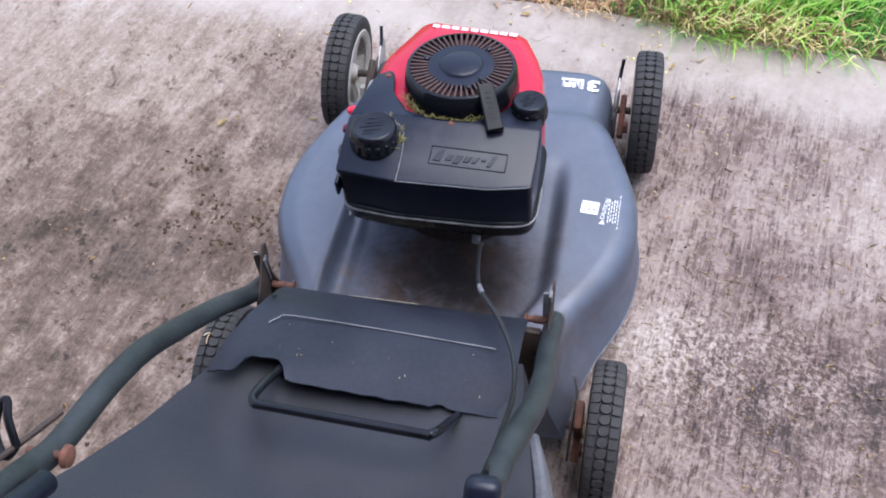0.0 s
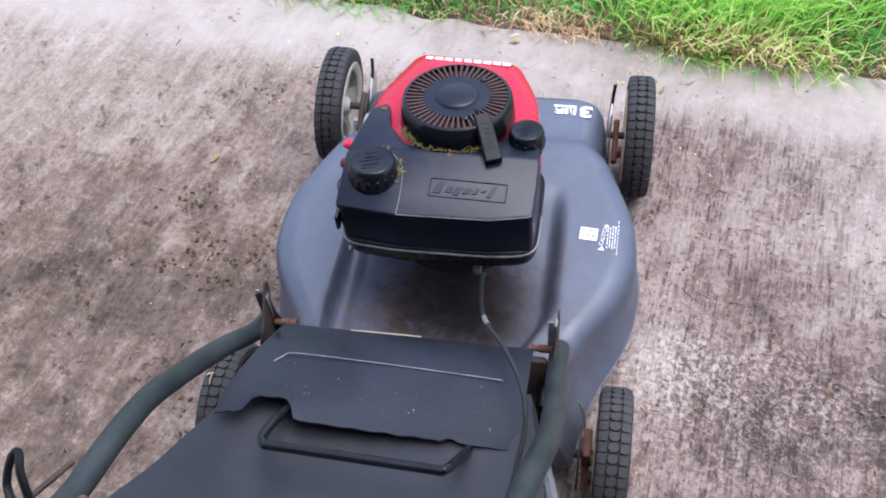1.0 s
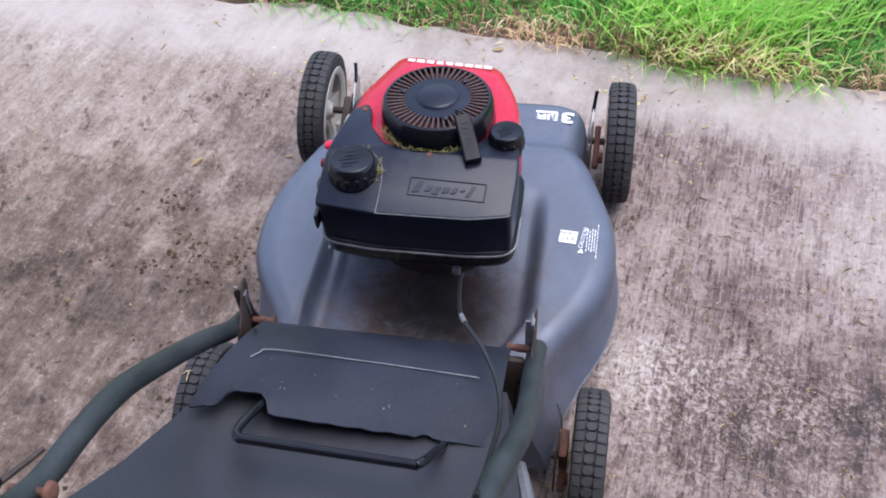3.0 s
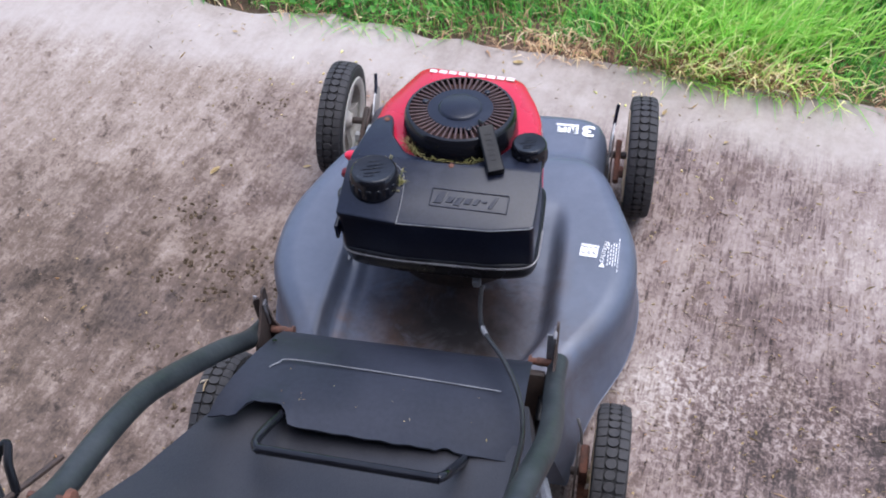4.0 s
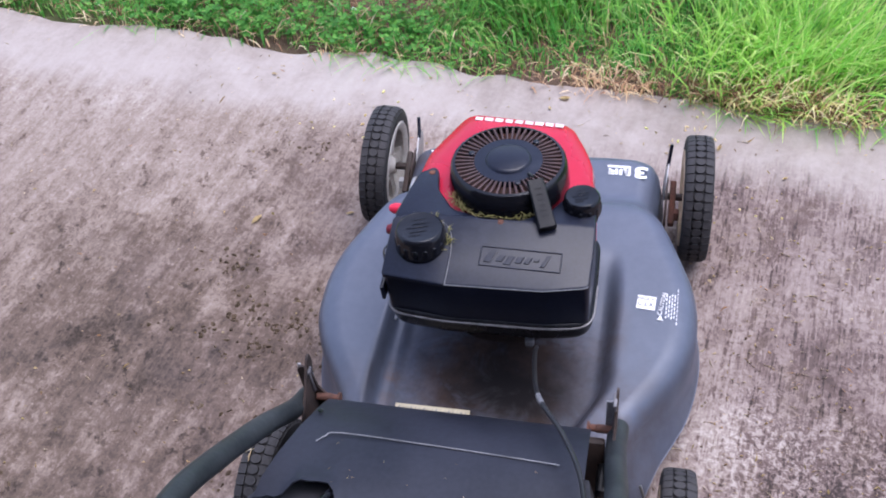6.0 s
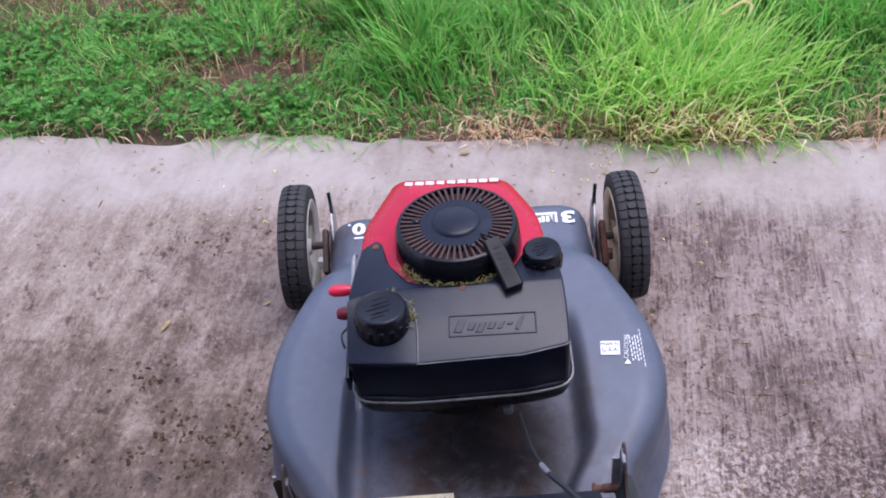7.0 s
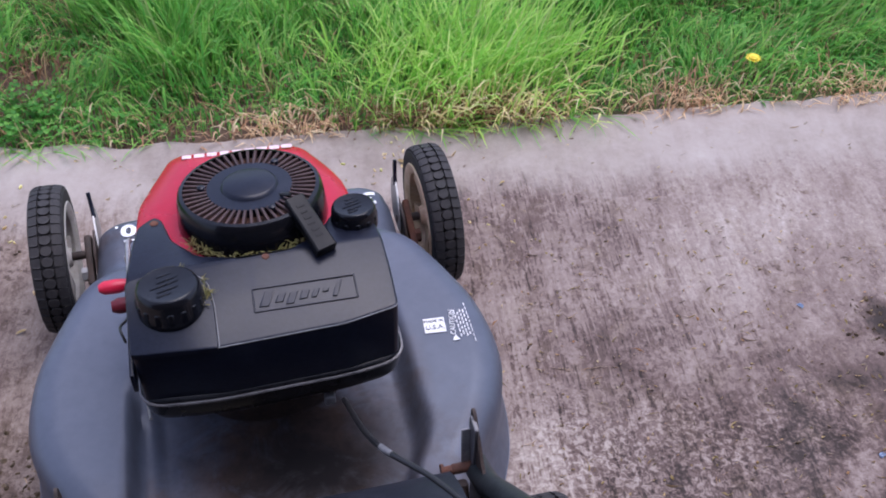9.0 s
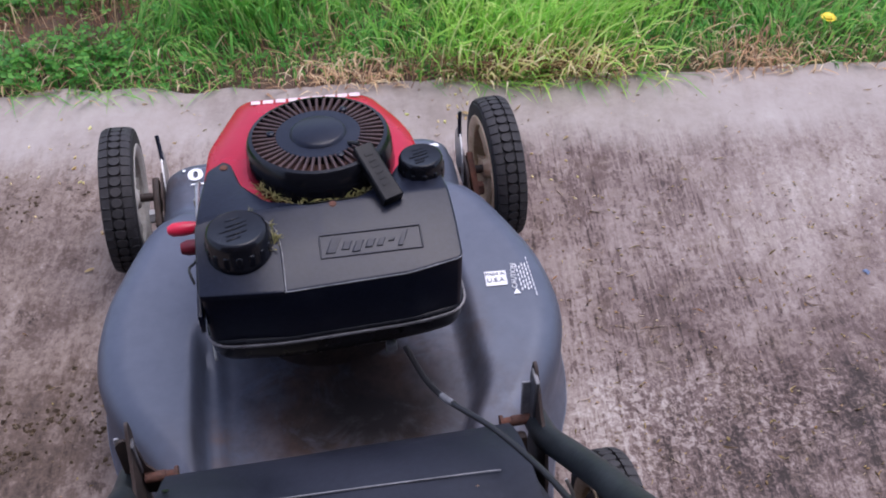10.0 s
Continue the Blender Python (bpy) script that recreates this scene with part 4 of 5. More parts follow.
def adjuster(side, y, rear=False):
    """Height adjuster beside a wheel: rusty arm, notched plate, springy lever."""
    x = 0.212 * side + (0 if side > 0 else -0.006)
    plate = [(-0.045, 0.0), (0.040, 0.0), (0.045, 0.03), (0.02, 0.055), (-0.02, 0.05), (-0.045, 0.02)]
    bm = bmesh.new()
    m = pose(x, y, 0.075)
    rings = [[m @ Vector((dx, p[0], p[1])) for p in rounded(plate, 0.01, 3)] for dx in (-0.0015, 0.0015)]
    lofted(rings, True, True, bm)
    pl = part("adjuster_plate", bm, M_IRON, mower, "rusty wheel height adjuster plate")
    bm = boxed(0.010, 0.075, 0.020, 0.003, 2, pose(x + side * 0.010, y - 0.012, 0.100, 24))
    part("axle_arm", bm, M_RUST if rear or side > 0 else M_IRON, pl)
    if rear:
        part("axle_block", boxed(0.012, 0.040, 0.075, 0.004, 2, pose(x + side * 0.010, y - 0.004, 0.128, 12)), M_RUST, pl, "rust-brown axle block")
        part("axle_bushing", lathed([(0.0, -0.012), (0.009, -0.012), (0.0105, -0.006), (0.0105, 0.008), (0.0, 0.008)], 16, "x", m=pose(x + side * 0.026, y - 0.006, 0.104)), M_RIM, pl, "cream plastic bushing")
        part("stop_plate", boxed(0.003, 0.030, 0.052, 0.001, 1, pose(x + side * 0.021, y + 0.020, 0.140, 18)), M_IRON, pl)
        part("pin", tubed([(x - side * 0.004, y + 0.040, 0.175), (x + side * 0.002, y + 0.030, 0.160), (x + side * 0.004, y + 0.022, 0.140)], 0.0020, 8, 4), M_STEEL, pl, "bright bent pin")
    part("axle", lathed([(0.0, -0.025), (0.006, -0.025), (0.006, 0.025), (0.0, 0.025)], 14, "x", m=pose(x + side * 0.018, y, 0.1035)), M_IRON, pl)
    part("nut", lathed([(0.0, -0.004), (0.010, -0.004), (0.010, 0.004), (0.0, 0.004)], 6, "x", m=pose(x + side * 0.018, y - 0.03, 0.094)), M_RUST if rear or side > 0 else M_STEEL, pl)
    if not rear:
        tip = (0.214, -0.084, 0.168) if side > 0 else (-0.219, -0.043, 0.155)
        base = Vector((x - side * 0.006, y + 0.005, 0.095))
        tip = Vector(tip)
        rings = []
        for t, w in ((0.0, 0.022), (0.22, 0.028), (0.42, 0.026), (0.58, 0.018), (0.68, 0.008), (0.74, 0.004)):
            p = base.lerp(tip, t) + Vector((0, 0.006 * math.sin(t * 3), 0))
            rings.append([p + Vector((dx, w * s, 0)) for dx, s in ((-0.0012, -1), (0.0012, -1), (0.0012, 1), (-0.0012, 1))])
        lev = part("height_lever", lofted(rings), M_STEEL, pl, "grey spring steel lever")
        d = (tip - base).normalized()
        bm = tubed([base.lerp(tip, 0.62), base.lerp(tip, 0.8) + Vector((0, 0.003, 0)), tip + d * 0.004], 0.0030, 8, 4)
        part("lever_grip", bm, M_BLACK, pl, "black rubber lever tip")


adjuster(1, -0.134)
adjuster(-1, -0.108)
adjuster(1, -0.735, True)
adjuster(-1, -0.735, True)


def flap():
    """Rear discharge flap: a bent sheet, hinged at its front edge, its back edge chipped."""
    prof = [(-0.672, 0.262), (-0.682, 0.279), (-0.700, 0.297), (-0.725, 0.315), (-0.757, 0.331), (-0.80, 0.343), (-0.835, 0.350)]
    xs = [-0.190 + 0.337 * i / 48 for i in range(49)]

    def end(x):
        y = -0.860 - 0.0022 * noise.noise((x * 60, 0, 0)) + 0.012 * (x + 0.02)
        if -0.166 < x < -0.105:
            y += 0.026 * smoothstep(-0.166, -0.150, x) * smoothstep(-0.103, -0.118, x)
        if x < -0.178:
            y -= 0.003
        if 0.06 < x < 0.075:
            y += 0.004
        return y
    rings = []
    for lift in (0.0, -0.003):
        for k in (range(len(prof) + 2) if lift == 0 else range(len(prof) + 1, -1, -1)):
            row = []
            for x in xs:
                wide = 1.0
                if k < len(prof):
                    y, z = prof[k]
                    if k >= len(prof) - 1:
                        y = max(y, end(x) + 0.008)
                    wide = 0.98 + 0.02 * k / len(prof)
                else:
                    y = end(x) + (0.004 if k == len(prof) else 0)
                    z = 0.3535 if k == len(prof) else 0.3545
                z += lift + 0.022 * smoothstep(-0.70, -0.85, y) * (-(x + 0.02) / 0.17)* 0.6 + 0.0015 * noise.noise((x * 9, y * 9, 2))
                xx = -0.0215 + (x + 0.0215) * wide - 0.020 * smoothstep(-0.70, -0.86, y) * (1 if x < 0 else 0) * (-x / 0.19)
                row.append((xx, y, z))
            rings.append(row)
    bm = bmesh.new()
    lofted(rings + [rings[0]], False, False, bm)
    bmesh.ops.remove_doubles(bm, verts=bm.verts, dist=1e-5)
    f = part("discharge_flap", bm, M_FLAP, mower, "black sheet discharge flap with chipped rear edge", angle=60)
    part("pressed_rib", tubed([(-0.166, -0.7760, 0.3428), (-0.158, -0.7660, 0.3392), (-0.140, -0.7580, 0.3366), (-0.02, -0.758, 0.3327), (0.100, -0.7612, 0.3312), (0.116, -0.7625, 0.3312)], 0.0008, 6, 4), M_SCUFF, f, "worn bright rib")
    part("rivet_hole", lathed([(0.0, 0.0), (0.0035, 0.0), (0.0035, 0.0008), (0.0, 0.0008)], 12, m=pose(-0.180, -0.722, 0.3178, -32)), M_GLOSS, f)
    for s, xb in ((-1, -0.212), (1, 0.173)):
        b = part("hinge_bolt", lathed([(0.0, -0.017), (0.0075, -0.017), (0.0075, -0.014), (0.0045, -0.0135), (0.0045, -0.006), (0.0055, -0.005), (0.0055, 0.014), (0.0, 0.014)], 14, "x", m=pose(xb - s * 0.018, -0.672, 0.266) @ pose(0, 0, 0, 0, 0, 0 if s > 0 else 180)), M_RUST, mower, "rusty hinge bolt")
        plate = [(-0.060, 0.12), (0.030, 0.12), (0.020, 0.20), (0.016, 0.285), (0.030, 0.318), (0.028, 0.338), (0.020, 0.336), (-0.012, 0.30), (-0.034, 0.285), (-0.05, 0.24)]
        bm = bmesh.new()
        lofted([[(xb + dx, -0.682 + p[0], p[1]) for p in rounded(plate, 0.006, 2)] for dx in (-0.0016, 0.0016)], True, True, bm)
        br = part("handle_bracket", bm, M_IRON, mower, "rusty upright handle bracket with worn grey tip")
        bm = boxed(0.0048, 0.020 if s > 0 else 0.011, 0.064 if s > 0 else 0.046, 0.001, 1, pose(xb - s * 0.002, -0.668, 0.299))
        part("worn_tip", bm, M_RIMLINE, br)
        if s > 0:
            part("bent_flange", boxed(0.012, 0.0026, 0.050, 0.0008, 1, pose(xb - 0.007, -0.664, 0.290, -6)), M_FLANGE, br, "pale worn steel flange")
        else:
            part("bent_flange", boxed(0.005, 0.0030, 0.046, 0.0008, 1, pose(xb - 0.012, -0.664, 0.300, -6)), M_FLANGE, br, "pale worn steel flange")
            web = [(-0.013, 0.235), (0.021, 0.235), (0.018, 0.264), (0.008, 0.282), (0.004, 0.318), (-0.004, 0.330), (-0.013, 0.322)]
            bm = bmesh.new()
            lofted([[(xb + p[0], y, p[1]) for p in rounded(web, 0.004, 2)] for y in (-0.6665, -0.6695)], True, True, bm)
            part("bracket_web", bm, M_IRON, br, "dark face of the bracket")
        bm = boxed(0.014, 0.05, 0.03, 0.004, 2, pose(xb - s * 0.012, -0.712, 0.215))
        part("hinge_block", bm, M_GLOSS, br)
    # rear wall of the deck below the flap
    bm = boxed(0.36, 0.012, 0.13, 0.004, 2, pose(-0.018, -0.700, 0.20, -12))
    part("rear_wall", bm, M_IRON, mower, "dirty dark rear wall")
    bm = boxed(0.106, 0.013, 0.0016, 0.0004, 1, pose(-0.083, -0.607, 0.1470, 4, 0, 0.5))
    lb = part("name_plate", bm, M_LABEL, mower, "faded cream label strip")
    bm = bmesh.new()
    for i in range(17):
        boxed(0.0012 + 0.0016 * (i % 3 == 0), 0.0045, 0.001, 0.0002, 1, pose(-0.130 + i * 0.0059, -0.607, 0.1474, 4), bm)
    part("print_bar", bm, M_SCUFF, lb)


flap()


def handle():
    side = [(-0.660, 0.252), (-0.706, 0.288), (-0.765, 0.352), (-0.823, 0.410), (-0.873, 0.458), (-0.921, 0.502), (-0.966, 0.535), (-1.000, 0.555), (-1.032, 0.570), (-1.060, 0.583), (-1.086, 0.599), (-1.120, 0.629), (-1.180, 0.682), (-1.250, 0.745)]
    left = [(-0.224 - 0.004 * smoothstep(-0.7, -0.8, y) + 0.004 * smoothstep(-0.9, -1.0, y), y, z) for y, z in side]
    right = [(0.176 + 0.009 * smoothstep(-0.7, -0.86, y) - 0.020 * smoothstep(-0.90, -1.05, y), y, z - 0.010 * smoothstep(-0.66, -0.74, y) * smoothstep(-0.95, -0.86, y)) for y, z in side]
    for s, pts in ((-1, left), (1, right)):
        h = part("lower_handle", tubed(pts, 0.0128, 18, 6), M_TUBE, mower, "dark green-grey handle tube")
        part("handle_bolt", lathed([(0.0, -0.024), (0.004, -0.024), (0.010, -0.021), (0.011, -0.016), (0.004, -0.013), (0.004, 0.02), (0.0, 0.02)], 16, "x", m=pose(pts[10][0] + s * 0.004 * (1 if s > 0 else -1), pts[10][1], pts[10][2] + 0.006) @ pose(0, 0, 0, 0, 0, 180)), M_RUST, h, "rusty carriage bolt")
        bm = tubed([(x - s * 0.026, y, z) for x, y, z in pts[11:]], 0.0115, 14, 5)
        part("upper_handle", bm, M_BLACK, mower, "black upper handle tube")
    bm = boxed(0.032, 0.030, 0.026, 0.009, 3, pose(0.163, -1.056, 0.602, 40))
    part("cable_clamp", bm, M_BLACK, mower, "black plastic cable clamp")
    part("cord_hook", tubed([(-0.262, -1.078, 0.588), (-0.270, -1.062, 0.606), (-0.276, -1.046, 0.612), (-0.284, -1.050, 0.606), (-0.286, -1.070, 0.590), (-0.270, -1.088, 0.584), (-0.262, -1.078, 0.588)], 0.0040, 8, 5), M_GLOSS, mower, "black bent rope hook")
    part("hook_rod", tubed([(-0.250, -1.028, 0.562), (-0.258, -1.060, 0.578), (-0.268, -1.100, 0.600), (-0.276, -1.160, 0.645)], 0.0030, 8, 4), M_IRON, mower, "dark rusty hook rod")


handle()


def cable():
    pts = [(0.061, -0.560, 0.262), (0.062, -0.582, 0.280), (0.070, -0.635, 0.305), (0.083, -0.680, 0.331), (0.115, -0.730, 0.350), (0.142, -0.790, 0.372), (0.155, -0.860, 0.415), (0.158, -0.940, 0.490), (0.160, -1.03, 0.585)]
    c = part("control_cable", tubed(pts, 0.0029, 10, 8), M_CABLE, mower, "black engine control cable")
    part("cable_ferrule", tubed([(0.0795, -0.671, 0.326), (0.083, -0.680, 0.331), (0.087, -0.687, 0.3345)], 0.0035, 10, 3), M_SCUFF, c)


cable()


def deck_print():
    """White print on the deck: the safety label and the big numerals on the nose."""
    deck = mower.children[0]

    def on(x, y, turn=0.0, lift=0.0012):
        e = 0.004
        dx = math.degrees(math.atan((deck_top(x + e, y) - deck_top(x - e, y)) / (2 * e)))
        dy = math.degrees(math.atan((deck_top(x, y + e) - deck_top(x, y - e)) / (2 * e)))
        return pose(x, y, deck_top(x, y) + lift, dy, -dx, 0) @ pose(0, 0, 0, 0, 0, turn)
    t = -4
    bm = boxed(0.0265, 0.0235, 0.0006, 0.0002, 1, on(0.1955, -0.4080, t))
    part("safety_label", bm, M_WHITE, deck, "white printed safety label")
    lettered("MADE IN", 0.0062, on(0.1955, -0.4015, t, 0.0019), M_DECK, deck, "label_text")
    lettered("U.S.A.", 0.0095, on(0.1955, -0.4115, t, 0.0019), M_DECK, deck, "label_text")
    lettered("CAUTION", 0.0090, on(0.2180, -0.4075, t + 86), M_WHITE, deck, "label_text", "white warning word")
    bm = bmesh.new()
    for i in range(5):
        x = 0.2240 + i * 0.0038
        L = (0.046, 0.040, 0.046, 0.044, 0.066)[i]
        n = (6, 5, 7, 6, 9)[i]
        for j in range(n):
            boxed(0.0016 if i < 4 else 0.0011, L / n * (0.55, 0.8, 0.68)[(i + 2 * j) % 3], 0.0005, 0.0001, 1, on(x, -0.4110 + (j - (n - 1) / 2) * L / n, t + 2), bm)
    part("print_bar", bm, M_WHITE, deck)
    bm = bmesh.new()
    ring = [(-0.0045, -0.004), (0.0045, -0.004), (0, 0.005)]
    m = on(0.2165, -0.4330, t)
    lofted([[m @ Vector((x, y, z)) for x, y in ring] for z in (0, 0.0006)], True, True, bm)
    part("warning_mark", bm, M_WHITE, deck, smooth=False)
    # numerals face the front of the machine
    lettered("3", 0.034, on(0.168, -0.111, 180) @ Matrix.Diagonal((1.45, 1, 1, 1)), M_WHITE, deck, "nose_numeral", "white numeral on the nose", bold=0.0012)
    bm = bmesh.new()
    for x, w, y, h in ((0.1455, 0.012, -0.107, 0.0045), (0.1465, 0.010, -0.113, 0.0045), (0.1475, 0.008, -0.119, 0.0045), (0.1455, 0.004, -0.112, 0.016), (0.1355, 0.005, -0.113, 0.013), (0.1285, 0.005, -0.113, 0.013),
                       (0.1205, 0.009, -0.118, 0.004), (0.1205, 0.009, -0.112, 0.004), (0.1175, 0.004, -0.113, 0.013), (0.1320, 0.038, -0.1015, 0.0045)):
        boxed(w, h, 0.0006, 0.0001, 1, on(x, y), bm)
    part("print_bar", bm, M_WHITE, deck)
    lettered("0", 0.032, on(-0.170, -0.103, 180) @ Matrix.Diagonal((1.3, 1, 1, 1)), M_WHITE, deck, "nose_numeral", bold=0.0012)
    bm = bmesh.new()
    boxed(0.004, 0.004, 0.0006, 0.0001, 1, on(-0.186, -0.094), bm)
    boxed(0.034, 0.003, 0.0006, 0.0001, 1, on(-0.160, -0.124), bm)
    boxed(0.005, 0.022, 0.0006, 0.0001, 1, on(-0.146, -0.103), bm)
    part("print_bar", bm, M_WHITE, deck)


deck_print()

# ---------- the grass bag ----------


def bag():
    b = thing("grass_bag", "black cloth grass catcher bag hanging behind the mower", "grass bag")
    secs = [(-0.765, -0.188, 0.150, 0.318, 0.12), (-0.82, -0.209, 0.160, 0.338, 0.10), (-0.88, -0.238, 0.175, 0.353, 0.09), (-0.94, -0.266, 0.188, 0.369, 0.085), (-1.02, -0.303, 0.200, 0.406, 0.085), (-1.09, -0.340, 0.208, 0.447, 0.09), (-1.20, -0.355, 0.214, 0.50, 0.10), (-1.32, -0.345, 0.206, 0.52, 0.13), (-1.40, -0.31, 0.18, 0.48, 0.18)]
    rings = []
    n = 12
    for y, x0, x1, zt, zb in secs:
        ring = []
        for i in range(n + 1):
            t = i / n
            x = x0 + (x1 - x0) * t
            sag = -0.012 * math.sin(math.pi * t) + 0.004 * noise.noise((x * 14, y * 14, 0))
            edge = 0.007 * (smoothstep(0.12, 0.0, t) + smoothstep(0.88, 1.0, t))
            ring.append((x, y, zt + sag - edge))
        for i in range(1, 6):
            t = i / 6
            ring.append((x1 + 0.010 * math.sin(math.pi * t), y, zt - 0.007 + (zb - zt) * t))
        for i in range(n + 1):
            t = i / n
            ring.append((x1 + (x0 - x1) * t, y, zb + 0.0))
        for i in range(1, 6):
            t = i / 6
            ring.append((x0 - 0.010 * math.sin(math.pi * t), y, zb + (zt - 0.007 - zb) * t))
        rings.append(ring)
    part("bag_body", lofted(rings), M_BAG, b, "black woven bag")
    rod = [(-0.128, -0.838, 0.350), (-0.134, -0.872, 0.374), (-0.136, -0.900, 0.391), (-0.128, -0.9125, 0.398), (-0.112, -0.914, 0.400), (0.058, -0.923, 0.410), (0.073, -0.923, 0.410), (0.081, -0.913, 0.402), (0.086, -0.887, 0.372), (0.089, -0.862, 0.342), (0.090, -0.825, 0.315)]
    part("carry_rod", tubed(rod, 0.0056, 12, 6), M_CAP, b, "glossy black bent carrying rod")
    bm = bmesh.new()
    for i in range(5):
        tubed([(0.178 + 0.003 * i, -0.87 - 0.0, 0.33 - 0.022 * i), (0.200 + 0.003 * i, -0.96, 0.362 - 0.022 * i), (0.214 + 0.002 * i, -1.10, 0.44 - 0.022 * i)], 0.008, 8, 4, bm)
    part("side_panel", bm, M_PANEL, b, "ribbed grey side panel")


bag()

# ---------- the lawn ----------
rng = np.random.default_rng(7)


def edge_arr(x):
    a = radians(EDGE_TURN)
    return (EDGE_Y + x * np.sin(a)) / np.cos(a)


def bald(x, y):
    """How bare the soil is at a place, 0 to 1."""
    out = np.zeros_like(x)
    for cx, cy, rx, ry in ((-0.47, 0.50, 0.13, 0.075), (-0.36, 0.52, 0.08, 0.05), (-0.60, 0.55, 0.05, 0.03), (-0.95, 0.88, 0.40, 0.16), (-0.25, 0.78, 0.12, 0.05), (-0.62, 0.74, 0.10, 0.03), (0.10, 0.70, 0.08, 0.03), (-0.36, 0.48, 0.06, 0.04), (-0.12, 0.80, 0.07, 0.03), (-0.10, 0.275, 0.05, 0.010)):
        out = np.maximum(out, np.exp(-(((x - cx) / rx) ** 2 + ((y - cy) / ry) ** 2) ** 2))
    return out


def clover_zone(x, y):
    """1 where low broad leaves grow, 0 where grass stands."""
    z = 1 / (1 + np.exp((x + 0.33 + 0.35 * (y - 0.45)) / 0.05))
    w = np.sin(x * 9 + 2) * np.cos(y * 11 + x * 4)
    return np.clip(z * (0.62 + 0.50 * w) * (1 - 0.8 * np.clip((y - 0.66) / 0.12, 0, 1)), 0, 1)


def strips(name, base, azim, length, width, droop, material, label, category, kink=0.0):
    """Curved tapered blades, one island each, joined in one mesh."""
    n = len(base)
    ts = np.array([0.0, 0.38, 0.74, 1.0])
    ws = np.array([0.75, 1.0, 0.7, 0.0])
    dirx, diry = np.cos(azim), np.sin(azim)
    tw = azim + np.pi / 2 + rng.normal(0, 0.5, n)
    sx, sy = np.cos(tw), np.sin(tw)
    # integrate a blade that bends over as it rises
    x = np.zeros(n)
    z = np.zeros(n)
    spine = [(x.copy(), z.copy())]
    for i in range(1, 4):
        mid = droop * ((ts[i] + ts[i - 1]) / 2) * 1.35 + kink
        dl = length * (ts[i] - ts[i - 1])
        x = x + np.sin(mid) * dl
        z = z + np.cos(mid) * dl
        spine.append((x.copy(), z.copy()))
    verts = np.zeros((n, 7, 3))
    for i in range(4):
        px = base[:, 0] + dirx * spine[i][0]
        py = base[:, 1] + diry * spine[i][0]
        pz = np.maximum(base[:, 2] + spine[i][1], 0.002 + 0.004 * rng.random(n) if i else -1)
        if i < 3:
            w = width * ws[i] / 2
            verts[:, 2 * i] = np.stack([px - sx * w, py - sy * w, pz], 1)
            verts[:, 2 * i + 1] = np.stack([px + sx * w, py + sy * w, pz + width * 0.15], 1)
        else:
            verts[:, 6] = np.stack([px, py, pz], 1)
    o = (np.arange(n) * 7)[:, None]
    q = np.concatenate([o + np.array([[0, 1, 3, 2]]), o + np.array([[2, 3, 5, 4]])], 0)
    t = o + np.array([[4, 5, 6]])
    me = bpy.data.meshes.new(name)
    me.from_pydata(verts.reshape(-1, 3).tolist(), [], q.tolist() + t.tolist())
    me.materials.append(material)
    me.polygons.foreach_set("use_smooth", [True] * len(me.polygons))
    return tagged(new(name, me), label, category, "", "stuff")


def setback(x):
    """How far the growth keeps off the slab."""
    return 0.002 + 0.006 * np.sin(x * 9.0 + 1.0) + 0.007 * np.sin(x * 23.0 + 2.0) + 0.006 * np.sin(x * 57.0)


def scatter(n, x0, x1, depth, keep, back=0.0):
    """Random places on the lawn side of the slab's edge, thinned by keep(x, y, gap)."""
    x = rng.uniform(x0, x1, n * 3)
    d = rng.uniform(-back, depth, n * 3)
    y = edge_arr(x) + d + (setback(x) if back == 0 else 0)
    k = rng.random(n * 3) < keep(x, y, d)
    x, y = x[k][:n], y[k][:n]
    return np.stack([x, y, np.full(len(x), -0.018)], 1)


def dead_strip(x, d):
    """Where the growth along the edge has died back."""
    k = np.exp(-((x - 0.085) / 0.085) ** 2) + np.exp(-((x - 0.82) / 0.13) ** 2) + 0.9 * np.exp(-((x - 1.17) / 0.15) ** 2) + 0.35 * np.exp(-((x + 0.62) / 0.10) ** 2) + 0.5 * np.exp(-((x + 0.13) / 0.05) ** 2)
    return 0.93 * np.clip(k, 0, 1) * np.exp(-(np.maximum(d, 0) / 0.045) ** 2)


def tuft_near(x, y):
    return np.exp(-(((x - 0.47) / 0.24) ** 2 + ((y - 0.32) / 0.20) ** 2))


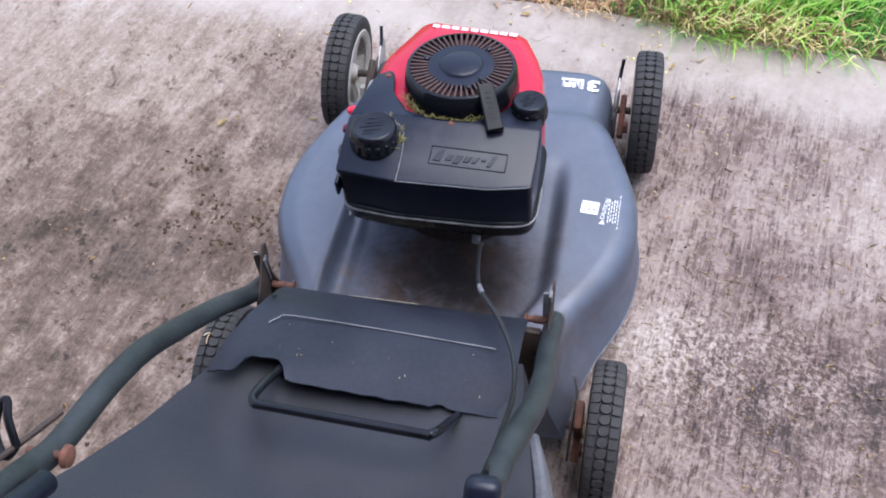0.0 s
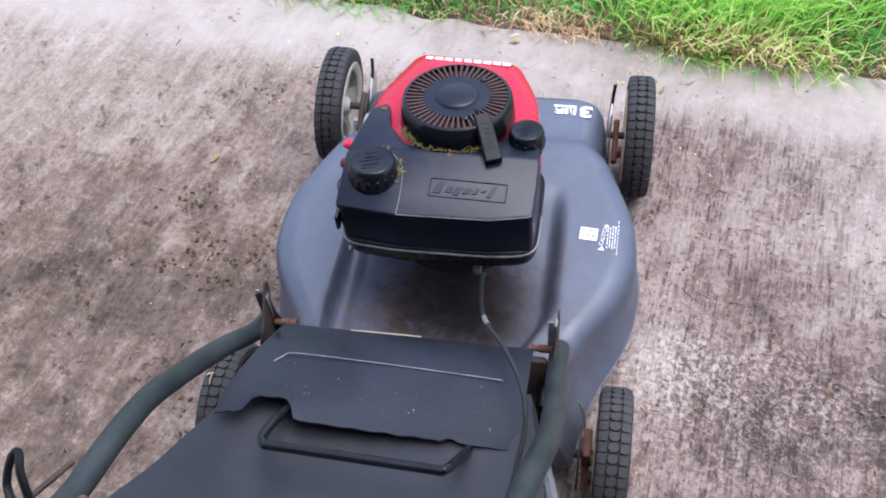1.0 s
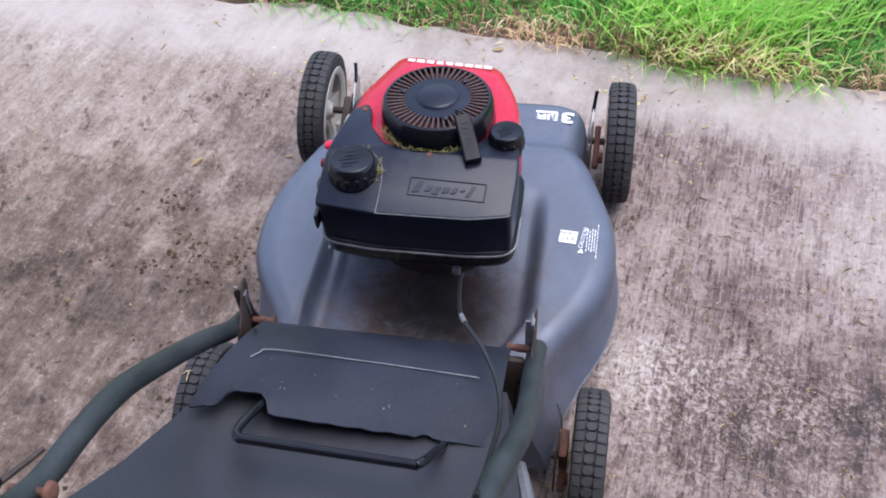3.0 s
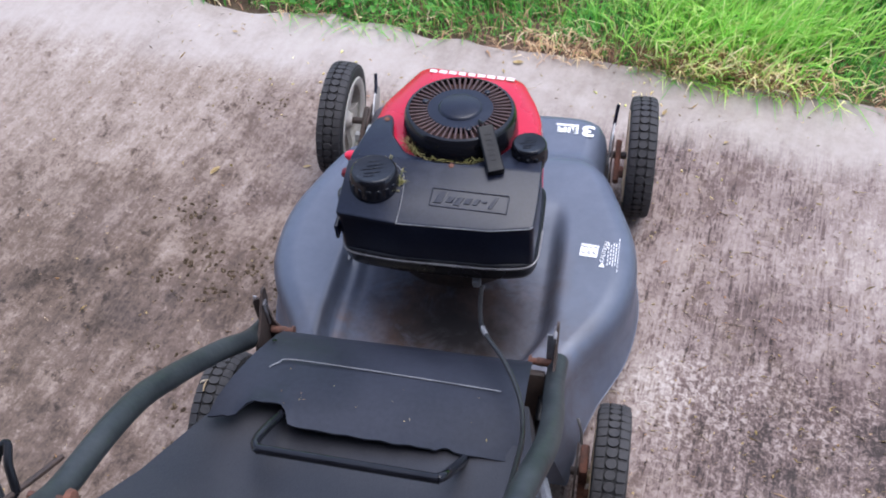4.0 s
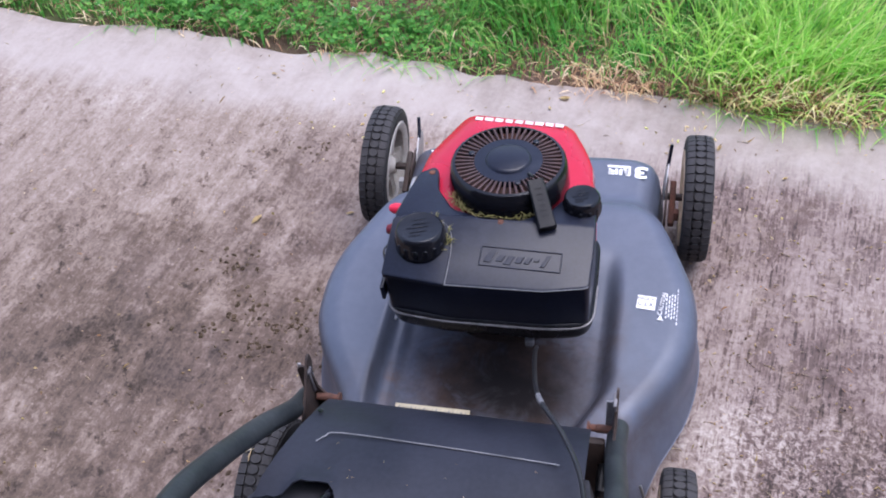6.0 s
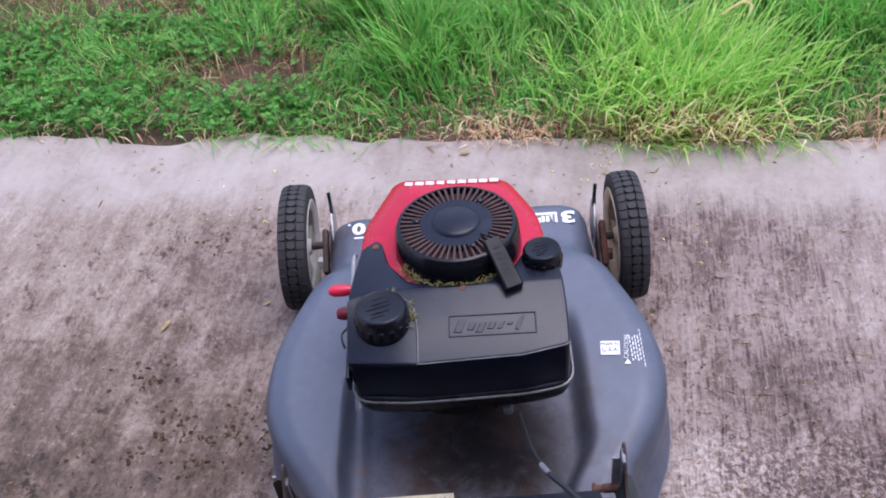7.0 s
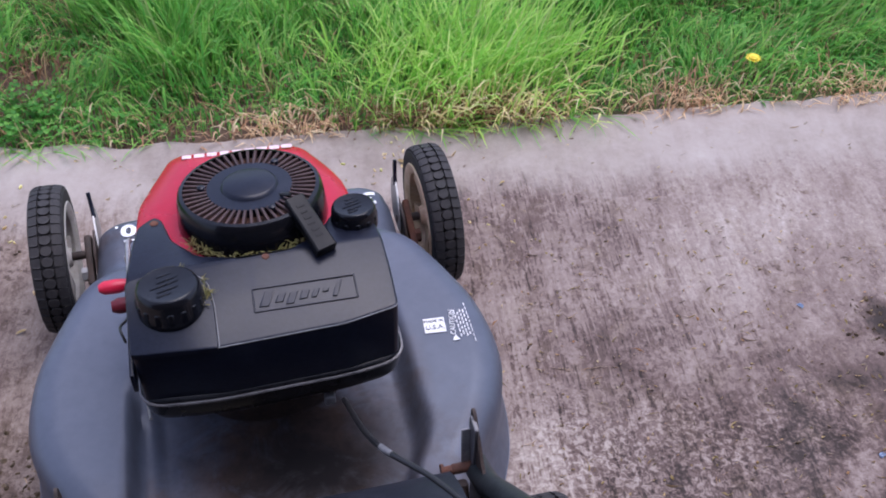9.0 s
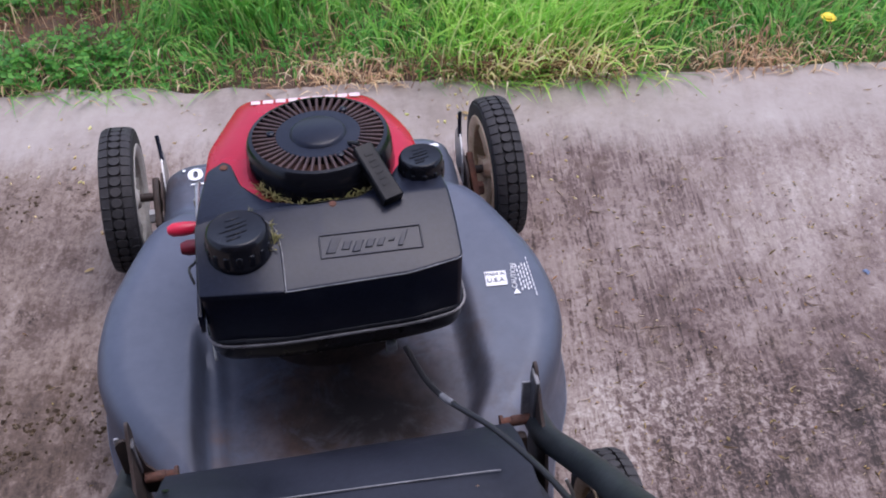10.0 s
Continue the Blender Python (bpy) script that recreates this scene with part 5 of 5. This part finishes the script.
def lawn():
    # standing grass, longer away from the edge
    b = scatter(54000, -1.7, 2.1, 1.45, lambda x, y, d: (1 - 0.45 * clover_zone(x, y)) * (1 - 0.96 * bald(x, y)) * (0.45 + 0.55 * np.clip(d / 0.12, 0, 1)) * (1 - 0.35 * tuft_near(x, y)) * (1 - dead_strip(x, d)))
    n = len(b)
    clump = np.sin(b[:, 0] * 13.0 + 1.3) * np.sin(b[:, 1] * 15.0 + b[:, 0] * 5) * 0.5 + 0.5
    far = np.clip((b[:, 1] - edge_arr(b[:, 0])) / 0.30, 0, 1)
    length = rng.uniform(0.05, 0.12, n) * (0.5 + 0.55 * far) * (0.5 + 0.9 * clump)
    length *= 0.62 + 0.38 * np.clip((b[:, 0] + 0.30) / 0.25, 0, 1)
    swirl = 2.6 * np.sin(b[:, 0] * 7 + 2.1 * np.sin(b[:, 1] * 9)) + 1.7 * np.sin(b[:, 1] * 13 - b[:, 0] * 11)
    az = rng.normal(-1.0, 0.75, n) + swirl
    strips("lawn_grass", b, az, length, rng.uniform(0.0018, 0.0044, n), rng.uniform(0.4, 1.6, n), M_GRASS, "mixed green lawn grass growing over the slab's edge", "grass")
    # short dark undergrowth between the blades
    b = scatter(26000, -1.5, 1.8, 1.2, lambda x, y, d: (1 - 0.95 * bald(x, y)) * (0.35 + 0.65 * np.clip(d / 0.08, 0, 1)) * (1 - dead_strip(x, d)))
    n = len(b)
    strips("undergrowth", b, rng.uniform(0, 6.28, n), rng.uniform(0.02, 0.055, n), rng.uniform(0.0024, 0.0050, n), rng.uniform(0.7, 1.8, n), M_UNDER, "short deep green growth low in the lawn", "grass")
    # coarser turf farther off
    x, y = rng.uniform(-6.0, 6.5, 70000), rng.uniform(0.0, 5.5, 70000) ** 1.0
    y = edge_arr(x) + 0.05 + y
    blur = rng.normal(0, 0.16, 70000)
    out = (x < -1.40 + blur) | (x > 1.75 + blur) | (y > edge_arr(x) + 1.32 + 0.6 * blur)
    b = np.column_stack([x[out], y[out], np.full(int(out.sum()), -0.018)])
    n = len(b)
    strips("far_turf", b, rng.uniform(0, 6.28, n), rng.uniform(0.04, 0.11, n), rng.uniform(0.005, 0.011, n), rng.uniform(0.4, 1.5, n), M_GRASS, "green turf farther from the driveway", "grass")
    # withered blades among the green
    b = scatter(4200, -1.6, 2.0, 1.3, lambda x, y, d: np.clip(0.55 + 0.45 * np.sin(x * 11 + 1) * np.sin(y * 13 + 2), 0.05, 1))
    n = len(b)
    strips("withered_grass", b, rng.uniform(0, 6.28, n), rng.uniform(0.03, 0.085, n), rng.uniform(0.0018, 0.0036, n), rng.uniform(0.5, 1.7, n), M_DRY, "withered straw-coloured blades among the lawn", "dry grass")
    # tall lush clumps
    cs = rng.uniform([-0.36, 0.42], [-0.02, 1.05], (17, 2)).tolist() + rng.uniform([0.02, 0.5], [0.35, 1.1], (6, 2)).tolist() + rng.uniform([0.7, 0.45], [1.7, 1.1], (20, 2)).tolist() + rng.uniform([-0.55, 0.85], [-0.2, 1.4], (8, 2)).tolist()
    bs, azs, ls = [], [], []
    for cx, cy in cs:
        m = 230
        off = rng.normal(0, 0.042, (m, 2))
        bs.append(np.column_stack([cx + off[:, 0], cy + off[:, 1], np.full(m, -0.015)]))
        azs.append(np.arctan2(off[:, 1], off[:, 0]) + rng.normal(rng.uniform(-0.9, 0.9), 0.38, m))
        ls.append(rng.uniform(0.07, 0.20, m))
    b, az, ls = np.concatenate(bs), np.concatenate(azs), np.concatenate(ls)
    ok = (b[:, 1] > edge_arr(b[:, 0]) + 0.06) & (bald(b[:, 0], b[:, 1]) < 0.35)
    b, az, ls = b[ok], az[ok], ls[ok]
    strips("tall_grass", b, az, ls, rng.uniform(0.0022, 0.0048, len(b)), rng.uniform(0.3, 1.25, len(b)), M_GRASS, "lush clumps of long green grass", "grass")
    # the pale tuft that falls over the slab
    m = 1500
    off = rng.normal(0, 1, (m, 2)) * np.array([0.115, 0.080])
    b = np.column_stack([0.45 + off[:, 0], 0.350 + off[:, 1], np.full(m, -0.012)])
    b[:, 1] = np.maximum(b[:, 1], edge_arr(b[:, 0]) - 0.012)
    az = np.where(rng.random(m) < 0.45, np.arctan2(off[:, 1], off[:, 0]), rng.normal(-0.35, 0.7, m)) + rng.normal(0, 0.35, m)
    strips("pale_grass_tuft", b, az, rng.uniform(0.05, 0.18, m), rng.uniform(0.0022, 0.0046, m), rng.uniform(0.3, 1.45, m), M_TUFT, "bright yellow-green tuft of grass leaning over the concrete", "grass tuft")
    # blades lying out over the slab
    xs, azs = [], []
    for cx, spread, cnt in [(0.24, 0.02, 16), (0.30, 0.03, 26), (0.36, 0.03, 30), (0.43, 0.025, 34), (0.50, 0.02, 22), (0.57, 0.03, 26), (0.64, 0.03, 12), (-0.14, 0.02, 12), (-0.24, 0.03, 26), (-0.33, 0.03, 28), (-0.43, 0.03, 18), (-0.52, 0.03, 10), (0.93, 0.02, 5), (-0.9, 0.1, 20), (1.3, 0.1, 10)]:
        xs.append(rng.normal(cx, spread, cnt))
        azs.append(rng.normal(-1.5 + rng.normal(0, 0.7), 0.8, cnt))
    x, az = np.concatenate(xs), np.concatenate(azs)
    few = (rng.random(len(x)) < 0.68) | ((x > 0.25) & (x < 0.62))
    x, az = x[few], az[few] + rng.normal(0, 0.35, int(few.sum()))
    m = len(x)
    b = np.column_stack([x, edge_arr(x) + rng.uniform(-0.012, 0.03, m) - 0.022 * np.exp(-((x - 0.44) / 0.14) ** 2), np.full(m, -0.001)])
    pale = (x > 0.28) & (x < 0.62) & (rng.random(m) < 0.5)
    k = int(pale.sum())
    strips("pale_overhang", b[pale], az[pale], rng.uniform(0.03, 0.10, k), rng.uniform(0.0014, 0.0032, k), rng.uniform(0.1, 0.75, k), M_TUFT, "yellow-green blades lying on the concrete", "grass", 1.15)
    b, az, m = b[~pale], az[~pale], m - k
    strips("overhanging_grass", b, az, rng.uniform(0.03, 0.12, m), rng.uniform(0.0013, 0.0030, m), rng.uniform(0.1, 0.75, m), M_GRASS, "green grass blades lying out over the concrete edge", "grass", 1.15)
    # dry thatch along the edge
    def drykeep(x, y, d):
        k = 0.10 + 0.88 * np.exp(-((x - 0.085) / 0.075) ** 2) + 0.75 * np.exp(-((x - 0.82) / 0.085) ** 2) + 0.7 * np.exp(-((x - 1.12) / 0.08) ** 2) + 0.5 * np.exp(-((x - 0.44) / 0.13) ** 2)
        return np.clip(k, 0, 1) * np.exp(-((d - 0.008) / 0.055) ** 2)
    b = scatter(4200, -1.6, 2.0, 0.14, drykeep, 0.03)
    n = len(b)
    b[:, 2] = rng.uniform(-0.012, 0.012, n)
    strips("dry_grass", b, rng.uniform(0, 6.28, n), rng.uniform(0.015, 0.055, n), rng.uniform(0.0016, 0.0034, n), rng.uniform(1.1, 1.9, n), M_DRY, "dry straw-coloured thatch along the concrete edge", "dry grass", 0.3)
    m = 420
    x = rng.normal(0.40, 0.11, m)
    b = np.column_stack([x, edge_arr(x) + rng.normal(0.012, 0.022, m), rng.uniform(0.0, 0.014, m)])
    strips("brown_thatch", b, rng.uniform(0, 6.28, m), rng.uniform(0.02, 0.07, m), rng.uniform(0.0014, 0.0030, m), rng.uniform(1.0, 1.8, m), M_THATCH, "reddish brown dead stalks under the leaning tuft", "dead stalks", 0.3)
    m = 210
    x = rng.normal(0.45, 0.09, m)
    b = np.column_stack([x, edge_arr(x) + rng.normal(0.022, 0.030, m), rng.uniform(0.0, 0.030, m)])
    strips("matted_straw", b, rng.normal(-1.2, 1.4, m), rng.uniform(0.03, 0.09, m), rng.uniform(0.0018, 0.0038, m), rng.uniform(0.7, 1.7, m), M_PALESTRAW, "matted pale straw under the leaning tuft", "dry grass", 0.3)
    b = scatter(9000, -1.6, 2.0, 1.3, lambda x, y, d: 0.22 + 0.84 * np.clip(bald(x, y) * 1.4, 0, 1))
    n = len(b)
    b[:, 2] = -0.006
    strips("thatch", b, rng.uniform(0, 6.28, n), rng.uniform(0.02, 0.08, n), rng.uniform(0.0014, 0.003, n), rng.uniform(1.2, 1.7, n), M_THATCH, "dead brown stalks lying on bare soil", "dead stalks", 0.3)


lawn()


def clover():
    """Low three-part leaves, each leaflet a small cupped disc."""
    b = scatter(6500, -1.6, 0.6, 1.0, lambda x, y, d: clover_zone(x, y) * (1 - 0.97 * bald(x, y)) * np.clip((d + 0.01) / 0.03, 0.3, 1))
    n = len(b)
    verts, faces = [], []
    h = rng.uniform(0.004, 0.036, n)
    tx, ty = rng.normal(0, 0.35, n), rng.normal(-0.2, 0.35, n)
    rot = rng.uniform(0, 6.28, n)
    size = rng.uniform(0.0034, 0.0070, n)
    for i in range(n):
        bx, by = b[i, 0], b[i, 1]
        for k in range(3):
            a = rot[i] + k * 2.094
            ca, sa = math.cos(a), math.sin(a)
            r = size[i]
            o = len(verts)
            for u, v, w in ((0.1, 0, 0), (0.9, -0.85, 0.12), (1.75, -0.55, 0.05), (1.55, 0.0, -0.10), (1.75, 0.55, 0.05), (0.9, 0.85, 0.12)):
                lx, ly = r * (u * ca - v * sa), r * (u * sa + v * ca)
                verts.append((bx + lx, by + ly, h[i] + r * w + lx * tx[i] + ly * ty[i]))
            faces += [(o, o + 1, o + 2, o + 3), (o, o + 3, o + 4, o + 5)]
    me = bpy.data.meshes.new("clover")
    me.from_pydata(verts, [], faces)
    me.materials.append(M_CLOVER)
    tagged(new("clover", me), "low green clover leaves spreading over soil", "clover", "", "stuff")


clover()


def dandelion(x, y, z):
    d = thing("dandelion", "yellow dandelion flower in the grass", "dandelion")
    part("stem", tubed([(x + 0.006, y + 0.012, -0.01), (x + 0.003, y + 0.006, z * 0.6), (x, y, z)], 0.0016, 6, 4), M_CLOVER, d)
    bm = bmesh.new()
    for ring, (r, tilt, cnt) in enumerate(((0.0145, 12, 20), (0.0115, 30, 16), (0.008, 50, 12), (0.005, 70, 8))):
        for i in range(cnt):
            m = pose(x, y, z + 0.001 * ring) @ pose(0, 0, 0, 0, 0, 360 * i / cnt + ring * 7) @ pose(0, 0, 0, 0, -tilt, 0)
            vs = [bm.verts.new(m @ Vector(p)) for p in ((0.001, -0.0008, 0), (r * 0.7, -0.0016, 0.0004), (r, -0.0008, 0), (r, 0.0008, 0), (r * 0.7, 0.0016, 0.0004), (0.001, 0.0008, 0))]
            bm.faces.new(vs)
    lathed([(0.0, 0.0), (0.010, 0.002), (0.0085, 0.0055), (0.004, 0.008), (0.0, 0.0085)], 14, m=pose(x, y, z), bm=bm)
    part("flower_head", bm, M_YELLOW, d, "yellow petals", smooth=False)


dandelion(0.955, 0.214, 0.038)


def litter():
    """Scraps of dry stalk, leaf and seed husk strewn on the slab."""
    n = 3230
    x = np.concatenate([rng.uniform(-1.4, 1.6, 1250), rng.uniform(0.25, 1.2, 1700), rng.normal(-0.1, 0.6, 280)])
    y = edge_arr(x) - np.concatenate([0.24 + rng.uniform(0, 1, 1250) ** 0.8 * 1.2, 0.30 + rng.uniform(0, 1, 1700) * 0.9, np.abs(rng.normal(0.0, 0.15, 280)) + 0.005])
    verts, faces = [], []
    for i in range(n):
        a = rng.normal(-0.05, 0.45) if i % 3 else rng.uniform(0, 6.28)
        L, W = rng.uniform(0.003, 0.008), rng.uniform(0.0015, 0.004)
        if i % 2 == 0:
            L, W = rng.uniform(0.012, 0.030) if i % 16 == 0 else rng.uniform(0.005, 0.012), rng.uniform(0.0008, 0.0018)
        bow = rng.normal(0, 0.10) * L
        ca, sa = math.cos(a), math.sin(a)
        o = len(verts)
        lift = 0.0008 + 0.002 * rng.random()
        for u, v, z in ((-0.5, 0, 0.001), (-0.1, -0.5, 0.0012 + lift), (0.5, 0, 0.001 + lift), (0.1, 0.5, 0.0012)):
            w = W * v + (bow if v else 0)
            verts.append((x[i] + L * u * ca - w * sa, y[i] + L * u * sa + w * ca, z))
        faces.append((o, o + 1, o + 2, o + 3))
    me = bpy.data.meshes.new("leaf_scraps")
    me.from_pydata(verts, [], faces)
    me.materials.append(M_STRAW)
    tagged(new("leaf_scraps", me), "tiny dry stalks and seed scraps strewn on the concrete", "leaf scraps", "", "stuff")


def pale_chips():
    """Bleached bark and straw chips lying about the front wheels."""
    verts, faces = [], []
    for cx, cy, sx, sy, n in ((0.262, 0.120, 0.035, 0.030, 16), (0.34, -0.02, 0.06, 0.05, 7), (-0.335, 0.03, 0.035, 0.09, 14), (-0.44, 0.12, 0.10, 0.06, 9)):
        for _ in range(n):
            x, y, a = rng.normal(cx, sx), rng.normal(cy, sy), rng.uniform(0, 6.28)
            L, W, h = rng.uniform(0.004, 0.011), rng.uniform(0.0018, 0.0045), rng.uniform(0.0010, 0.0026)
            ca, sa, o = math.cos(a), math.sin(a), len(verts)
            for z in (0.0002, h):
                for u, v in ((-0.5, -0.3), (0.2, -0.5), (0.5, 0.1), (-0.1, 0.5)):
                    verts.append((x + L * u * ca - W * v * sa, y + L * u * sa + W * v * ca, z + (0.0008 * u if z > 0.0005 else 0)))
            faces += [(o + 4, o + 5, o + 6, o + 7)] + [(o + q, o + (q + 1) % 4, o + 4 + (q + 1) % 4, o + 4 + q) for q in range(4)]
    me = bpy.data.meshes.new("bark_chips")
    me.from_pydata(verts, [], faces)
    me.materials.append(M_PALESTRAW)
    tagged(new("bark_chips", me), "bleached straw and bark chips on the pale concrete strip", "bark chips", "", "stuff")


litter()
pale_chips()


def fallen_leaf(x, y, size, turn, label):
    bm = bmesh.new()
    c = pose(x, y, 0.0025, 0, 0, turn)
    ring = [(-1, 0), (-0.6, 0.35), (0, 0.5), (0.6, 0.3), (1, 0), (0.6, -0.35), (0, -0.45), (-0.6, -0.3)]
    top = [bm.verts.new(c @ Vector((u * size, v * size * 0.8, 0.0015 + size * 0.18 * abs(v) + 0.001 * noise.noise((u, v, x * 9))))) for u, v in ring]
    mid = bm.verts.new(c @ Vector((0, 0, 0.0016)))
    for a, b in zip(top, top[1:] + top[:1]):
        bm.faces.new((a, b, mid))
    bmesh.ops.solidify(bm, geom=bm.faces[:], thickness=0.0006)
    solid("fallen_leaf", bm, M_LEAFDRY, label, "leaf", group="fallen leaves on the driveway")


for x, y, s, t in ((-0.345, -0.140, 0.008, 20), (-0.515, -0.172, 0.013, 60), (0.005, 0.195, 0.012, 10), (0.30, 0.085, 0.009, 70), (0.415, 0.02, 0.006, 30), (-0.02, 0.165, 0.006, 120), (0.265, 0.11, 0.010, 150), (-0.60, 0.22, 0.007, 0)):
    fallen_leaf(x, y, s, t, "small dry yellow-brown leaf lying on the concrete")


def clippings():
    """Dried clippings caught round the starter drum and beside the fuel cap."""
    n = 300
    a = rng.uniform(3.75, 5.35, n)
    r = rng.uniform(0.0815, 0.088, n)
    b = np.column_stack([r * np.cos(a), -0.36 + r * np.sin(a), 0.366 + rng.uniform(0, 0.012, n)])
    m = 130
    a2 = rng.uniform(-0.4, 1.5, m)
    b2 = np.column_stack([-0.094 + 0.034 * np.cos(a2), -0.492 + 0.034 * np.sin(a2), 0.372 + rng.uniform(0, 0.008, m)])
    b = np.concatenate([b, b2])
    k = len(b)
    strips("grass_clippings", b, rng.uniform(0, 6.28, k), rng.uniform(0.006, 0.018, k), rng.uniform(0.0010, 0.0018, k), rng.uniform(0.9, 1.6, k), M_CLIP, "dried green-brown grass clippings caught on the engine", "grass clippings", 0.3)
    m = 7
    b = np.column_stack([rng.normal(-0.305, 0.012, m), rng.normal(-0.725, 0.018, m), np.full(m, 0.208)])
    strips("straw_wisp", b, rng.normal(0.3, 0.6, m), rng.uniform(0.008, 0.022, m), rng.uniform(0.001, 0.002, m), rng.uniform(1.3, 1.6, m), M_DRY, "yellow straw wisp stuck to a rear tyre", "straw", 0.3)


M_CLIP = leaf_material("dried_clippings", [(0.24, 0.22, 0.07), (0.36, 0.31, 0.13), (0.16, 0.17, 0.05), (0.46, 0.40, 0.20)], 0.8)
clippings()


def crumbs():
    """Lumps of moss and dirt in loose clusters on the slab."""
    verts, faces = [], []
    for cx, cy, sx, sy, n in ((-0.40, -0.40, 0.085, 0.045, 70), (-0.52, -0.28, 0.04, 0.02, 12), (-0.46, 0.016, 0.04, 0.016, 10), (-0.62, -0.60, 0.16, 0.12, 14), (0.882, -0.41, 0.024, 0.030, 20), (-0.43, -0.60, 0.05, 0.05, 12), (-0.57, -0.34, 0.05, 0.04, 10)):
        for _ in range(n):
            gx, gy, spread = rng.normal(cx, sx), rng.normal(cy, sy), rng.uniform(0.004, 0.016)
            for _ in range(int(rng.integers(2, 11))):
                x, y = rng.normal(gx, spread), rng.normal(gy, spread)
                r = 0.0010 + 0.0048 * rng.random() ** 2.6
                o = len(verts)
                a, thin = rng.uniform(0, 6.28), rng.uniform(0.4, 1.0)
                for q in range(6):
                    t = q * 1.0472
                    d = r * rng.uniform(0.55, 1.35)
                    u, v = d * math.cos(t), d * thin * math.sin(t)
                    verts.append((x + u * math.cos(a) - v * math.sin(a), y + u * math.sin(a) + v * math.cos(a), 0.0003))
                verts.append((x + r * rng.normal(0, 0.25), y + r * rng.normal(0, 0.2), r * rng.uniform(0.25, 0.7)))
                faces += [(o + q, o + (q + 1) % 6, o + 6) for q in range(6)]
    me = bpy.data.meshes.new("moss_crumbs")
    me.from_pydata(verts, [], faces)
    me.materials.append(M_CRUMB)
    tagged(new("moss_crumbs", me), "brown crumbs of moss and dirt on the concrete", "moss crumbs", "", "stuff")


crumbs()


def blue_scrap(x, y, turn):
    """A crumpled scrap of blue plastic film."""
    bm = bmesh.new()
    c = pose(x, y, 0.001, 0, 0, turn)
    grid = [[bm.verts.new(c @ Vector((u * 0.0035, v * 0.0045 * (1 - 0.3 * u), 0.0008 + 0.0016 * abs(noise.noise((u * 2.1, v * 1.7, x * 11)))))) for u in (-1, -0.3, 0.4, 1)] for v in (-1, -0.2, 0.5, 1)]
    for a, b in zip(grid, grid[1:]):
        for i in range(3):
            bm.faces.new((a[i], a[i + 1], b[i + 1], b[i]))
    bmesh.ops.solidify(bm, geom=bm.faces[:], thickness=0.0004)
    solid("plastic_scrap", bm, M_BLUE, "tiny crumpled blue plastic scrap on the concrete", "plastic scrap", group="blue scraps on the driveway")


M_BLUE = mottled("blue_plastic", (0.14, 0.20, 0.34), (0.28, 0.37, 0.52), 90, 0.5)


def dry_stalk():
    t = tubed([(0.530, 0.445, 0.088), (0.555, 0.455, 0.098), (0.578, 0.462, 0.101), (0.590, 0.455, 0.094), (0.584, 0.445, 0.082), (0.570, 0.445, 0.03), (0.568, 0.452, -0.015)], 0.0030, 6, 5)
    solid("dry_stalk", t, M_PALESTRAW, "bent pale dry stalk standing in the grass", "dry stalk")
    bm = lathed([(0.0, 0.0), (0.005, 0.001), (0.0062, 0.004), (0.004, 0.007), (0.0, 0.0078)], 10, m=pose(-0.49, 0.452, -0.010))
    solid("pebble", bm, M_WHITE, "small white pebble on bare soil", "pebble")


dry_stalk()
blue_scrap(0.772, -0.344, 30)
blue_scrap(0.751, -0.610, 110)


def flap_specks():
    """A few clippings dropped on the flap and bag."""
    n = 16
    x = rng.uniform(-0.17, 0.13, n)
    y = rng.uniform(-0.84, -0.77, n)
    z = 0.3365 + (-0.77 - y) * 0.24 - 0.078 * smooth_arr((y + 0.70) / -0.15) * (x + 0.02) + 0.001
    b = np.column_stack([x, y, z])
    strips("flap_clippings", b, rng.uniform(0, 6.28, n), rng.uniform(0.002, 0.005, n), rng.uniform(0.0006, 0.0010, n), rng.uniform(1.45, 1.57, n), M_STRAW, "pale dry clippings on the black flap", "grass clippings", 0.1)


def smooth_arr(t):
    t = np.clip(t, 0, 1)
    return t * t * (3 - 2 * t)


flap_specks()
